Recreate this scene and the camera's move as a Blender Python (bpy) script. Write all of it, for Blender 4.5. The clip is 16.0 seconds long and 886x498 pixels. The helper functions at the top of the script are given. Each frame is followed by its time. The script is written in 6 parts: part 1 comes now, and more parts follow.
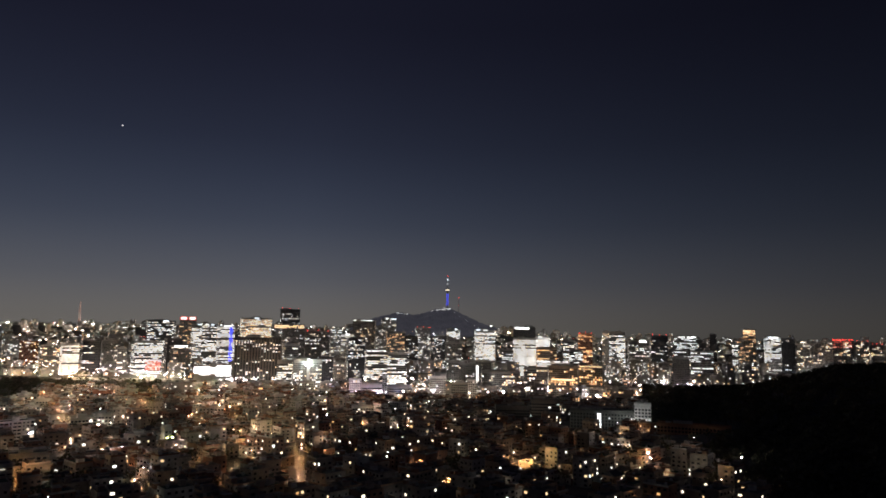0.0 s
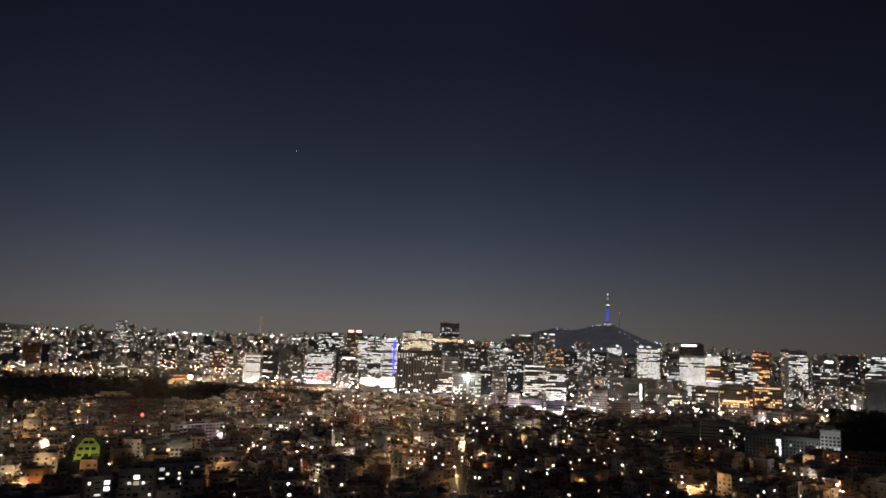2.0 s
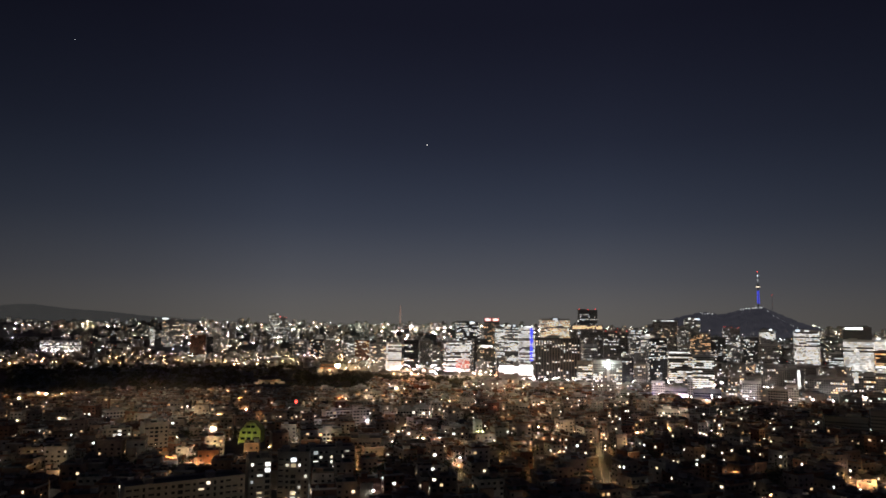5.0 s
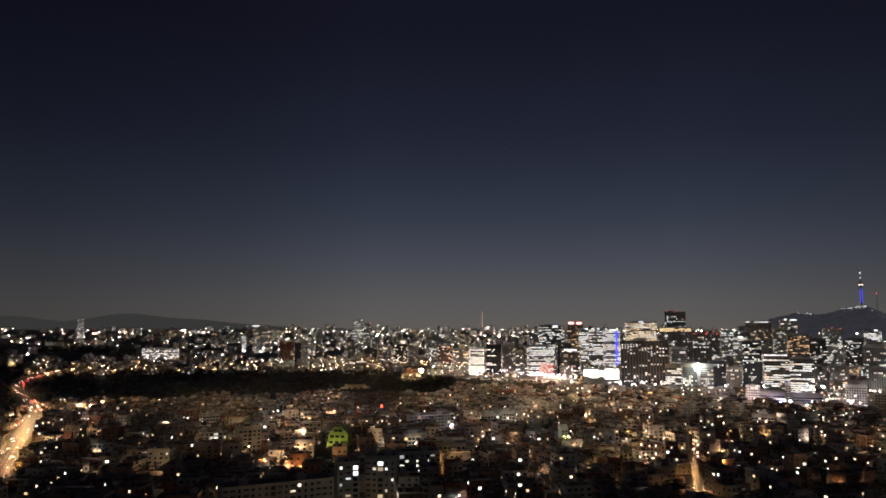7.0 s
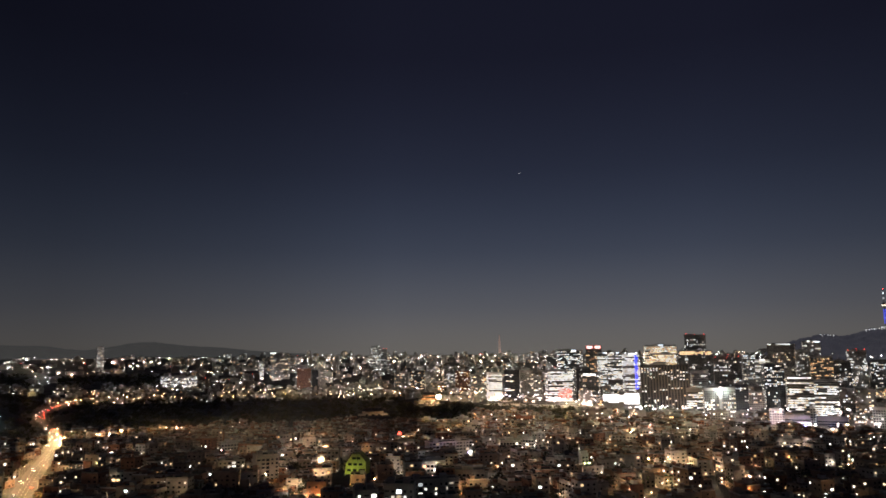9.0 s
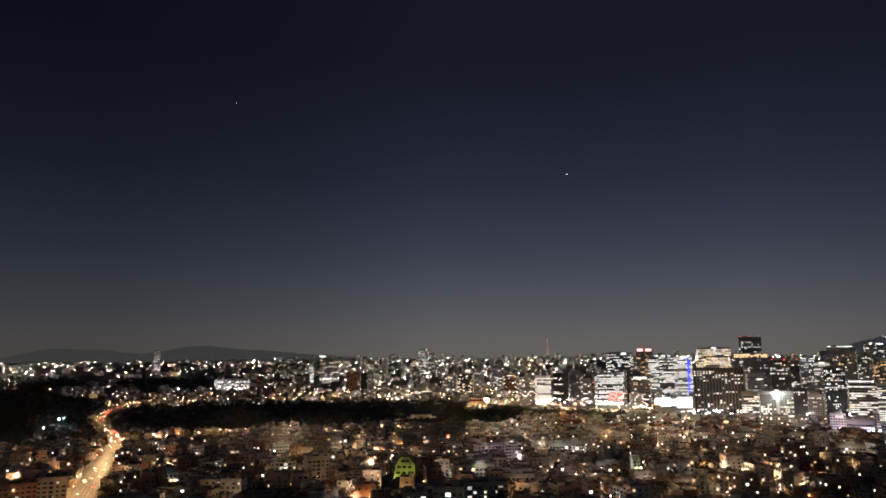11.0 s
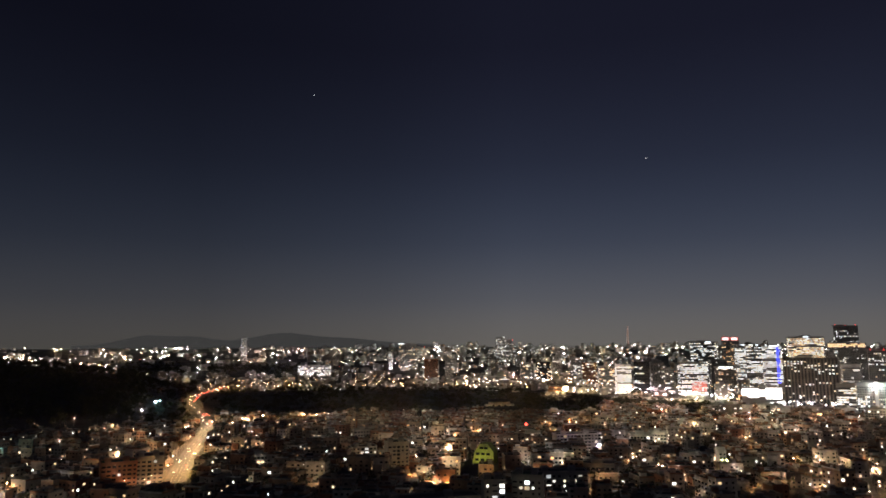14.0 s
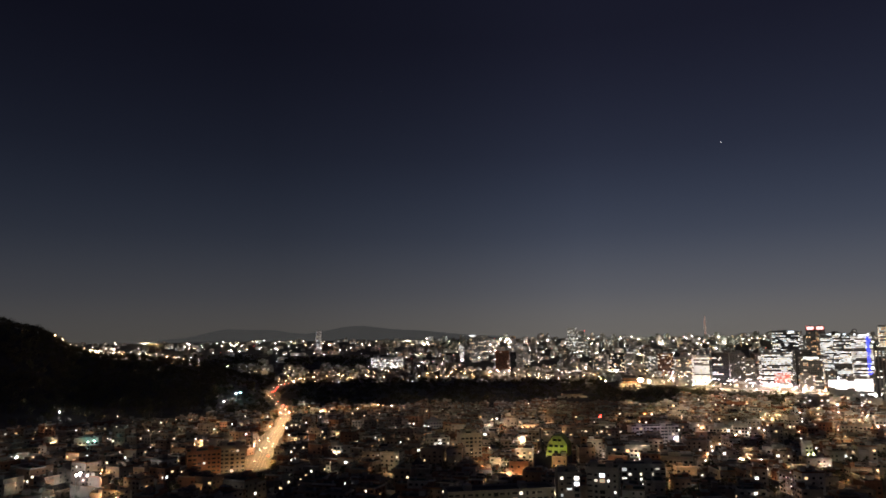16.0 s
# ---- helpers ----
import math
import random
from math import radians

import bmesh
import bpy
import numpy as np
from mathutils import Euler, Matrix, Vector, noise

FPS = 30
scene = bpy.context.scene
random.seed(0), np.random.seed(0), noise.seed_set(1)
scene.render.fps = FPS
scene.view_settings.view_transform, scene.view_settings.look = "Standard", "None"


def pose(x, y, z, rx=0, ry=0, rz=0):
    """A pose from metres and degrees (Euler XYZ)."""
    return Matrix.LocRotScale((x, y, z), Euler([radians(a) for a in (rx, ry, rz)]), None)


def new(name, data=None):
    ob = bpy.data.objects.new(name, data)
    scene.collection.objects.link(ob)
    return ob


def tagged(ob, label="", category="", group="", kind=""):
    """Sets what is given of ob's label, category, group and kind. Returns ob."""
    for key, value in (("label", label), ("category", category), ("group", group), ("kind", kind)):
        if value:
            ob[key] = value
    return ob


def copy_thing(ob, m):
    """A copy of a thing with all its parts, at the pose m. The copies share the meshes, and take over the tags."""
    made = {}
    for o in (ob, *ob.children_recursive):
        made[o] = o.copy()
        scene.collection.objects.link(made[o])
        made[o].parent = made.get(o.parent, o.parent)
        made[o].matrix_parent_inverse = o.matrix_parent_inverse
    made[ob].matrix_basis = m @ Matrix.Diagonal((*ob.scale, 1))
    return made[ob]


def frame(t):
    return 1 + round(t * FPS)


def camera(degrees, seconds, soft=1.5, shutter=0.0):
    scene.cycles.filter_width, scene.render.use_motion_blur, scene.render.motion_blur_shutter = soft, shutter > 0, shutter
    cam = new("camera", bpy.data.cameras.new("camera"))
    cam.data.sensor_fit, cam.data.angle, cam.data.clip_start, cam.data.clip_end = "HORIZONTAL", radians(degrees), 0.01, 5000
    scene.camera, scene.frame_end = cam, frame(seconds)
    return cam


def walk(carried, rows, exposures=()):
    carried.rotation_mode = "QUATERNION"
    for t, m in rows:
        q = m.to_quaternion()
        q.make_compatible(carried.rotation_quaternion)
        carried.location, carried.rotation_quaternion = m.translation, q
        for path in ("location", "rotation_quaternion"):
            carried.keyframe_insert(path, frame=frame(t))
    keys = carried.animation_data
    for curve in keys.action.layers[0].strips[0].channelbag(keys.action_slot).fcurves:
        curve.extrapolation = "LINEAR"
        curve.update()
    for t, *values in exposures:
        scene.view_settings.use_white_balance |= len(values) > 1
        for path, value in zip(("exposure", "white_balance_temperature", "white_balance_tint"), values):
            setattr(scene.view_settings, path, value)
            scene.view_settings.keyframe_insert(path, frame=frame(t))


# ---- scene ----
EYE = 115.0  # the eye's height over the plain, from a hillside over the city
cam = camera(64.25, 16.0, soft=1.7, shutter=0.2)
ROWS = [
    (0.0, 96.284, -0.992, -30.319),
    (0.5, 96.868, -1.303, -27.606),
    (1.0, 97.180, -1.604, -23.725),
    (1.5, 97.211, -1.706, -20.243),
    (2.0, 97.174, -1.747, -17.612),
    (2.5, 96.788, -1.749, -15.525),
    (3.0, 96.508, -1.652, -13.063),
    (3.5, 96.280, -1.490, -11.194),
    (6.0, 95.996, -0.339, -2.945),
    (6.5, 96.065, -0.203, -0.940),
    (7.0, 96.284, -0.101, -0.011),
    (7.5, 96.601, 0.045, 0.456),
    (8.0, 96.969, 0.196, 0.576),
    (8.5, 97.608, 0.365, 1.012),
    (9.0, 98.331, 0.462, 1.375),
    (11.5, 98.610, 0.473, 6.422),
    (12.0, 98.360, 0.403, 7.525),
    (12.5, 98.060, 0.307, 8.313),
    (13.0, 97.844, 0.213, 9.051),
    (13.5, 97.702, 0.251, 10.338),
    (14.0, 97.677, 0.245, 11.411),
    (14.5, 97.461, 0.302, 12.914),
    (15.0, 97.376, 0.446, 14.346),
    (15.5, 97.276, 0.628, 15.605),
    (16.0, 97.077, 0.658, 17.101),
]
walk(cam, [(t, pose(0, 0, EYE, rx, ry, rz)) for t, rx, ry, rz in ROWS],
     [(0.0, 0.08), (3.0, -0.12), (6.5, -0.15), (8.0, -0.1), (9.0, 0.08), (12.5, 0.0), (16.0, 0.2)])

# ---- night sky: city glow low over the horizon, dark blue above ----
world = bpy.data.worlds.new("night_sky")
scene.world = world
world.use_nodes = True
wn, wl = world.node_tree.nodes, world.node_tree.links
wn.clear()
w_out = wn.new("ShaderNodeOutputWorld")
w_bg = wn.new("ShaderNodeBackground")
w_tc = wn.new("ShaderNodeTexCoord")
w_sep = wn.new("ShaderNodeSeparateXYZ")
w_ramp = wn.new("ShaderNodeValToRGB")
w_ramp.color_ramp.interpolation = "B_SPLINE"
SKY = [(0.0, (0.030, 0.027, 0.026)), (0.485, (0.086, 0.081, 0.072)), (0.505, (0.100, 0.092, 0.085)), (0.530, (0.068, 0.071, 0.083)),
       (0.570, (0.0290, 0.0365, 0.0575)), (0.625, (0.0125, 0.0152, 0.0285)), (0.70, (0.0056, 0.0058, 0.0124)), (1.0, (0.0035, 0.0038, 0.0085))]
ramp_e = w_ramp.color_ramp.elements
ramp_e[0].position, ramp_e[0].color = SKY[0][0], (*SKY[0][1], 1)
ramp_e[1].position, ramp_e[1].color = SKY[-1][0], (*SKY[-1][1], 1)
for p, c in SKY[1:-1]:
    e = ramp_e.new(p)
    e.color = (*c, 1)
w_map = wn.new("ShaderNodeMapRange")
w_map.inputs["From Min"].default_value, w_map.inputs["From Max"].default_value = -1, 1
wl.new(w_tc.outputs["Generated"], w_sep.inputs[0])
wl.new(w_sep.outputs["Z"], w_map.inputs["Value"])
wl.new(w_map.outputs["Result"], w_ramp.inputs["Fac"])
# the glow is strongest over the inner city and fades to both sides
w_side = wn.new("ShaderNodeValToRGB")
side_e = w_side.color_ramp.elements
side_e[0].position, side_e[0].color = 0.10, (0.62, 0.62, 0.62, 1)
side_e[1].position, side_e[1].color = 0.95, (0.46, 0.46, 0.46, 1)
for p, v in ((0.25, 0.68), (0.36, 0.95), (0.45, 1.30), (0.66, 1.32), (0.80, 0.92)):
    side_e.new(p).color = (v, v, v, 1)
w_mapx = wn.new("ShaderNodeMapRange")
w_mapx.inputs["From Min"].default_value, w_mapx.inputs["From Max"].default_value = -1, 1
w_mul = wn.new("ShaderNodeVectorMath")
w_mul.operation = "MULTIPLY"
wl.new(w_sep.outputs["X"], w_mapx.inputs["Value"])
wl.new(w_mapx.outputs["Result"], w_side.inputs["Fac"])
wl.new(w_ramp.outputs["Color"], w_mul.inputs[0])
wl.new(w_side.outputs["Color"], w_mul.inputs[1])
wl.new(w_mul.outputs[0], w_bg.inputs["Color"])
wl.new(w_bg.outputs[0], w_out.inputs["Surface"])
w_bg.inputs["Strength"].default_value = 1.0


# ---- materials ----
class Mat:
    """A node material in the making."""

    def __init__(self, name, rough=0.8, metal=0.0):
        self.m = bpy.data.materials.new(name)
        self.m.use_nodes = True
        self.n, self.l = self.m.node_tree.nodes, self.m.node_tree.links
        self.b = self.n["Principled BSDF"]
        self.b.inputs["Roughness"].default_value, self.b.inputs["Metallic"].default_value = rough, metal

    def node(self, kind, **values):
        nd = self.n.new(kind)
        for k, v in values.items():
            nd.inputs[k].default_value = v
        return nd

    def math(self, op, a, b=0.0):
        nd = self.n.new("ShaderNodeMath")
        nd.operation = op
        for i, v in enumerate((a, b)):
            if isinstance(v, (int, float)):
                nd.inputs[i].default_value = v
            else:
                self.l.new(v, nd.inputs[i])
        return nd.outputs[0]

    def chance(self):
        """A random number for each island of each object."""
        o, g = self.n.new("ShaderNodeObjectInfo"), self.n.new("ShaderNodeNewGeometry")
        return self.math("FRACT", self.math("ADD", o.outputs["Random"], self.math("MULTIPLY", g.outputs["Random Per Island"], 3.7)))

    def ramp(self, fac, stops, constant=False):
        nd = self.n.new("ShaderNodeValToRGB")
        if constant:
            nd.color_ramp.interpolation = "CONSTANT"
        es = nd.color_ramp.elements
        es[0].position, es[0].color = stops[0][0], (*stops[0][1], 1)
        es[1].position, es[1].color = stops[-1][0], (*stops[-1][1], 1)
        for p, c in stops[1:-1]:
            es.new(p).color = (*c, 1)
        self.l.new(fac, nd.inputs["Fac"])
        return nd.outputs["Color"]

    def noise(self, scale, detail=4.0):
        tc = self.n.new("ShaderNodeTexCoord")
        nd = self.node("ShaderNodeTexNoise", Scale=scale, Detail=detail)
        self.l.new(tc.outputs["Object"], nd.inputs["Vector"])
        return nd.outputs["Fac"]

    def multiply(self, c, fac, low, high):
        mr = self.node("ShaderNodeMapRange")
        mr.inputs["From Min"].default_value, mr.inputs["From Max"].default_value = 0.3, 0.7
        mr.inputs["To Min"].default_value, mr.inputs["To Max"].default_value = low, high
        self.l.new(fac, mr.inputs["Value"])
        mx = self.n.new("ShaderNodeVectorMath")
        mx.operation = "SCALE"
        self.l.new(c, mx.inputs[0])
        self.l.new(mr.outputs[0], mx.inputs["Scale"])
        return mx.outputs[0]

    def bump(self, fac, strength, distance):
        b = self.node("ShaderNodeBump", Strength=strength, Distance=distance)
        self.l.new(fac, b.inputs["Height"])
        self.l.new(b.outputs[0], self.b.inputs["Normal"])

    def base(self, c):
        self.l.new(c, self.b.inputs["Base Color"])


def surface(name, stops, grain=1.5, stain=0.08, rough=0.85, low=0.7, high=1.15, constant=False):
    """Rough stuff whose colour varies by piece, by stain and by grain."""
    k = Mat(name, rough)
    c = k.ramp(k.chance(), stops, constant)
    c = k.multiply(c, k.noise(stain), low, high)
    g = k.noise(grain)
    c = k.multiply(c, g, 0.85, 1.1)
    k.base(c)
    k.bump(g, 0.3, 0.05)
    return k.m


def glow(name, stops, strength, low=0.4, sampled=True):
    """What gives off light: a lamp or a lit window, a little different each."""
    k = Mat(name, 0.4)
    r = k.chance()
    c = k.ramp(r, stops)
    k.base(c)
    s = k.math("ADD", k.math("MULTIPLY", k.math("POWER", k.math("FRACT", k.math("MULTIPLY", r, 7.3)), 2.0), 1.0 - low), low)
    mx = k.n.new("ShaderNodeVectorMath")
    mx.operation = "SCALE"
    k.l.new(c, mx.inputs[0])
    k.l.new(s, mx.inputs["Scale"])
    k.l.new(mx.outputs[0], k.b.inputs["Emission Color"])
    k.b.inputs["Emission Strength"].default_value = strength
    k.m.cycles.emission_sampling = "FRONT" if sampled else "NONE"
    return k.m


def window_mix(name, lit, stops, strength):
    """Panes of which a share is lit; the others are dark glass."""
    k = Mat(name, 0.12)
    k.b.inputs["Base Color"].default_value = (0.02, 0.025, 0.03, 1)
    r = k.chance()
    r2 = k.math("FRACT", k.math("MULTIPLY", r, 13.7))
    k.l.new(k.ramp(r2, stops), k.b.inputs["Emission Color"])
    on = k.math("LESS_THAN", r, lit)
    k.l.new(k.math("MULTIPLY", on, k.math("MULTIPLY", k.math("ADD", r2, 0.25), strength)), k.b.inputs["Emission Strength"])
    k.m.cycles.emission_sampling = "NONE"
    return k.m


WARM = [(0.0, (1.0, 0.42, 0.13)), (0.5, (1.0, 0.58, 0.27)), (1.0, (1.0, 0.76, 0.48))]
COOL = [(0.0, (0.82, 1.0, 0.97)), (0.5, (1.0, 0.97, 0.94)), (1.0, (0.82, 0.9, 1.0))]
MIXED = [(0.0, (1.0, 0.5, 0.18)), (0.35, (1.0, 0.76, 0.46)), (0.65, (1.0, 0.88, 0.7)), (1.0, (0.88, 0.96, 1.0))]
PANES = [(0.0, (1.0, 0.56, 0.22)), (0.3, (1.0, 0.78, 0.5)), (0.6, (1.0, 0.94, 0.84)), (1.0, (0.86, 0.97, 1.0))]
OFFICE = [(0.0, (1.0, 0.78, 0.5)), (0.3, (1.0, 0.93, 0.82)), (0.65, (0.97, 0.98, 1.0)), (1.0, (0.78, 0.92, 1.0))]
M_GROUND = surface("earth_and_alleys", [(0.0, (0.11, 0.1, 0.09)), (1.0, (0.13, 0.115, 0.1))], 0.4, 0.02, 0.95, 0.5, 1.3)
M_ASPHALT = surface("asphalt", [(0.0, (0.12, 0.115, 0.105)), (1.0, (0.13, 0.122, 0.11))], 3.0, 0.1, 0.7)
M_PAVING = surface("granite_paving", [(0.0, (0.3, 0.28, 0.26)), (1.0, (0.34, 0.32, 0.29))], 2.0, 0.08, 0.7)
M_WALL = surface("house_wall", [(0.0, (0.2, 0.1, 0.07)), (0.2, (0.3, 0.17, 0.11)), (0.4, (0.4, 0.33, 0.27)), (0.55, (0.16, 0.14, 0.13)), (0.75, (0.58, 0.54, 0.5)), (0.85, (0.24, 0.2, 0.17)), (1.0, (0.34, 0.27, 0.22))], 1.2, 0.25)
M_BEIGE = surface("beige_render", [(0.0, (0.36, 0.27, 0.2)), (1.0, (0.46, 0.36, 0.28))], 0.8, 0.06)
M_GREYGREEN = surface("grey_green_concrete", [(0.0, (0.14, 0.15, 0.14)), (1.0, (0.2, 0.21, 0.195))], 0.8, 0.06)
M_ROOF = surface("flat_roof_paint", [(0.0, (0.05, 0.1, 0.065)), (0.4, (0.09, 0.09, 0.085)), (0.7, (0.15, 0.14, 0.13)), (1.0, (0.11, 0.06, 0.045))], 1.0, 0.2)
M_TILE = surface("dark_roof_tile", [(0.0, (0.05, 0.05, 0.055)), (1.0, (0.09, 0.085, 0.085))], 3.0, 0.2, 0.7)
M_CONCRETE = surface("concrete", [(0.0, (0.36, 0.35, 0.33)), (1.0, (0.46, 0.44, 0.41))], 0.8, 0.06)
M_WHITE = surface("white_render", [(0.0, (0.72, 0.71, 0.69)), (1.0, (0.8, 0.79, 0.76))], 0.8, 0.1)
M_STONE = surface("grey_stone_cladding", [(0.0, (0.24, 0.23, 0.22)), (1.0, (0.32, 0.3, 0.28))], 0.8, 0.05, 0.6)
M_BRICK = surface("red_brick", [(0.0, (0.33, 0.15, 0.09)), (1.0, (0.4, 0.2, 0.12))], 2.0, 0.1)
M_DARKCLAD = surface("dark_metal_cladding", [(0.0, (0.06, 0.06, 0.065)), (1.0, (0.1, 0.095, 0.095))], 0.8, 0.05, 0.4)
M_PIER = surface("dark_stone_pier", [(0.0, (0.13, 0.115, 0.105)), (1.0, (0.17, 0.155, 0.14))], 0.8, 0.05, 0.6)
M_YELLOW = surface("yellow_green_paint", [(0.0, (0.5, 0.55, 0.16)), (1.0, (0.55, 0.6, 0.2))], 1.2, 0.3)
M_CITY = surface("far_city_wall", [(0.0, (0.2, 0.16, 0.13)), (0.35, (0.3, 0.28, 0.26)), (0.7, (0.4, 0.38, 0.35)), (1.0, (0.56, 0.53, 0.5))], 0.5, 0.05)
M_METAL = surface("painted_steel", [(0.0, (0.25, 0.25, 0.25)), (1.0, (0.35, 0.35, 0.34))], 4.0, 0.5, 0.4)
M_BARK = surface("bark", [(0.0, (0.1, 0.075, 0.055)), (1.0, (0.14, 0.11, 0.08))], 4.0, 0.5, 0.95)
M_LEAF = surface("dark_foliage", [(0.0, (0.07, 0.075, 0.04)), (0.5, (0.1, 0.095, 0.055)), (1.0, (0.13, 0.11, 0.07))], 2.0, 0.2, 0.9)
M_TWIG = surface("winter_twigs", [(0.0, (0.16, 0.13, 0.1)), (1.0, (0.26, 0.22, 0.17))], 2.0, 0.2, 0.95)
M_RUBBER = surface("tyre_rubber", [(0.0, (0.02, 0.02, 0.02)), (1.0, (0.03, 0.03, 0.03))], 4.0, 0.5)
M_CARPAINT = surface("car_paint", [(0.0, (0.6, 0.6, 0.6)), (0.3, (0.03, 0.03, 0.035)), (0.6, (0.25, 0.26, 0.28)), (0.8, (0.02, 0.04, 0.12)), (1.0, (0.7, 0.7, 0.68))], 4.0, 0.5, 0.3)
M_WOODPAINT = surface("red_painted_wood", [(0.0, (0.3, 0.16, 0.1)), (1.0, (0.36, 0.21, 0.14))], 2.0, 0.3)
glass_k = Mat("dark_glass", 0.1)
glass_k.b.inputs["Base Color"].default_value = (0.02, 0.025, 0.03, 1)
M_GLASS = glass_k.m
M_PANE = window_mix("house_pane", 0.115, PANES, 3.4)
LIT = {
    "office": glow("office_light", OFFICE, 3.4, 0.12, False),
    "bright": glow("bright_office_light", OFFICE, 3.4, 0.14, False),
    "warm": glow("warm_room_light", WARM, 3.4, 0.12, False),
    "mixed": glow("mixed_room_light", MIXED, 3.6, 0.12, False),
    "cold": glow("cold_room_light", COOL, 2.8, 0.15, False),
}
G_ORANGE = glow("sodium_lamp", WARM, 11500.0, 0.08)
G_WHITE = glow("white_lamp", COOL, 2500.0, 0.1)
G_MIXED = glow("street_lamp_mix", MIXED, 6400.0, 0.08)
G_FARDIM = glow("far_lamp_small", [(0.0, (1.0, 0.5, 0.2)), (0.3, (1.0, 0.78, 0.5)), (0.6, (1.0, 0.95, 0.88)), (1.0, (0.82, 0.93, 1.0))], 75.0, 0.05, False)
G_FAR = glow("far_lamp_mix", MIXED, 4200.0, 0.04)
G_FARWARM = glow("far_warm_lamp", WARM, 200.0, 0.1)
G_TOWN = glow("inner_city_lamp", [(0.0, (1.0, 0.72, 0.5)), (0.5, (1.0, 0.91, 0.9)), (1.0, (0.8, 0.84, 1.0))], 620.0, 0.12)
G_TEAL = glow("teal_lamp", [(0.0, (0.25, 1.0, 0.9)), (1.0, (0.35, 1.0, 0.95))], 300.0, 0.6)
G_AVENUE = glow("avenue_lamp", [(0.0, (1.0, 0.54, 0.22)), (1.0, (1.0, 0.62, 0.3))], 2800.0, 0.7)
G_RED = glow("red_lamp", [(0.0, (1.0, 0.03, 0.03)), (1.0, (1.0, 0.08, 0.05))], 14.0, 0.5)
G_TAIL = glow("tail_light", [(0.0, (1.0, 0.02, 0.02)), (1.0, (1.0, 0.06, 0.03))], 38.0, 0.5, False)
G_HEAD = glow("head_light", [(0.0, (1.0, 0.85, 0.6)), (1.0, (1.0, 0.95, 0.85))], 22.0, 0.5, False)
G_BLUE = glow("blue_light", [(0.0, (0.05, 0.07, 1.0)), (1.0, (0.1, 0.12, 1.0))], 1.8, 0.8)
G_BLUELAMP = glow("blue_lamp", [(0.0, (0.06, 0.1, 1.0)), (1.0, (0.1, 0.16, 1.0))], 300.0, 0.8)
G_SCREEN = glow("lit_screen", [(0.0, (1.0, 0.97, 1.0)), (1.0, (0.95, 0.95, 1.0))], 5.0, 0.8)
G_SIGN = glow("white_sign", [(0.0, (1.0, 0.98, 0.92)), (1.0, (0.9, 0.95, 1.0))], 4.5, 0.4, False)
G_SIGNB = glow("bluish_white_sign", [(0.0, (0.75, 0.85, 1.0)), (1.0, (0.85, 0.92, 1.0))], 4.0, 0.5, False)
G_SIGNW = glow("warm_sign", [(0.0, (1.0, 0.62, 0.3)), (1.0, (1.0, 0.76, 0.46))], 2.4, 0.7, False)
G_SIGNR = glow("red_sign", [(0.0, (1.0, 0.12, 0.08)), (1.0, (1.0, 0.2, 0.15))], 1.6, 0.6, False)
G_PICTURE = glow("screen_picture", [(0.0, (1.0, 0.2, 0.15)), (0.5, (1.0, 0.45, 0.35)), (0.75, (0.9, 0.9, 0.85)), (1.0, (1.0, 0.25, 0.2))], 1.4, 0.3, False)
G_RING = glow("spire_light", [(0.0, (1.0, 0.58, 0.48)), (1.0, (1.0, 0.82, 0.7))], 1.1, 0.5, False)
G_FLOOD = glow("flood_lamp", [(0.0, (1.0, 0.6, 0.3)), (1.0, (1.0, 0.66, 0.36))], 260.0, 0.9)
G_BEAM = glow("mast_flood", [(0.0, (1.0, 0.66, 0.34)), (1.0, (1.0, 0.72, 0.42))], 1100.0, 0.9)
G_GREENWASH = glow("yellow_green_lamp", [(0.0, (0.9, 1.0, 0.3)), (1.0, (0.92, 1.0, 0.34))], 95.0, 0.9)
G_VIOLET = glow("violet_lamp", [(0.0, (0.62, 0.45, 1.0)), (1.0, (0.7, 0.5, 1.0))], 700.0, 0.8)
G_STAR = glow("starlight", [(0.0, (0.9, 0.95, 1.0)), (1.0, (1.0, 0.95, 0.9))], 4.5, 0.8, False)


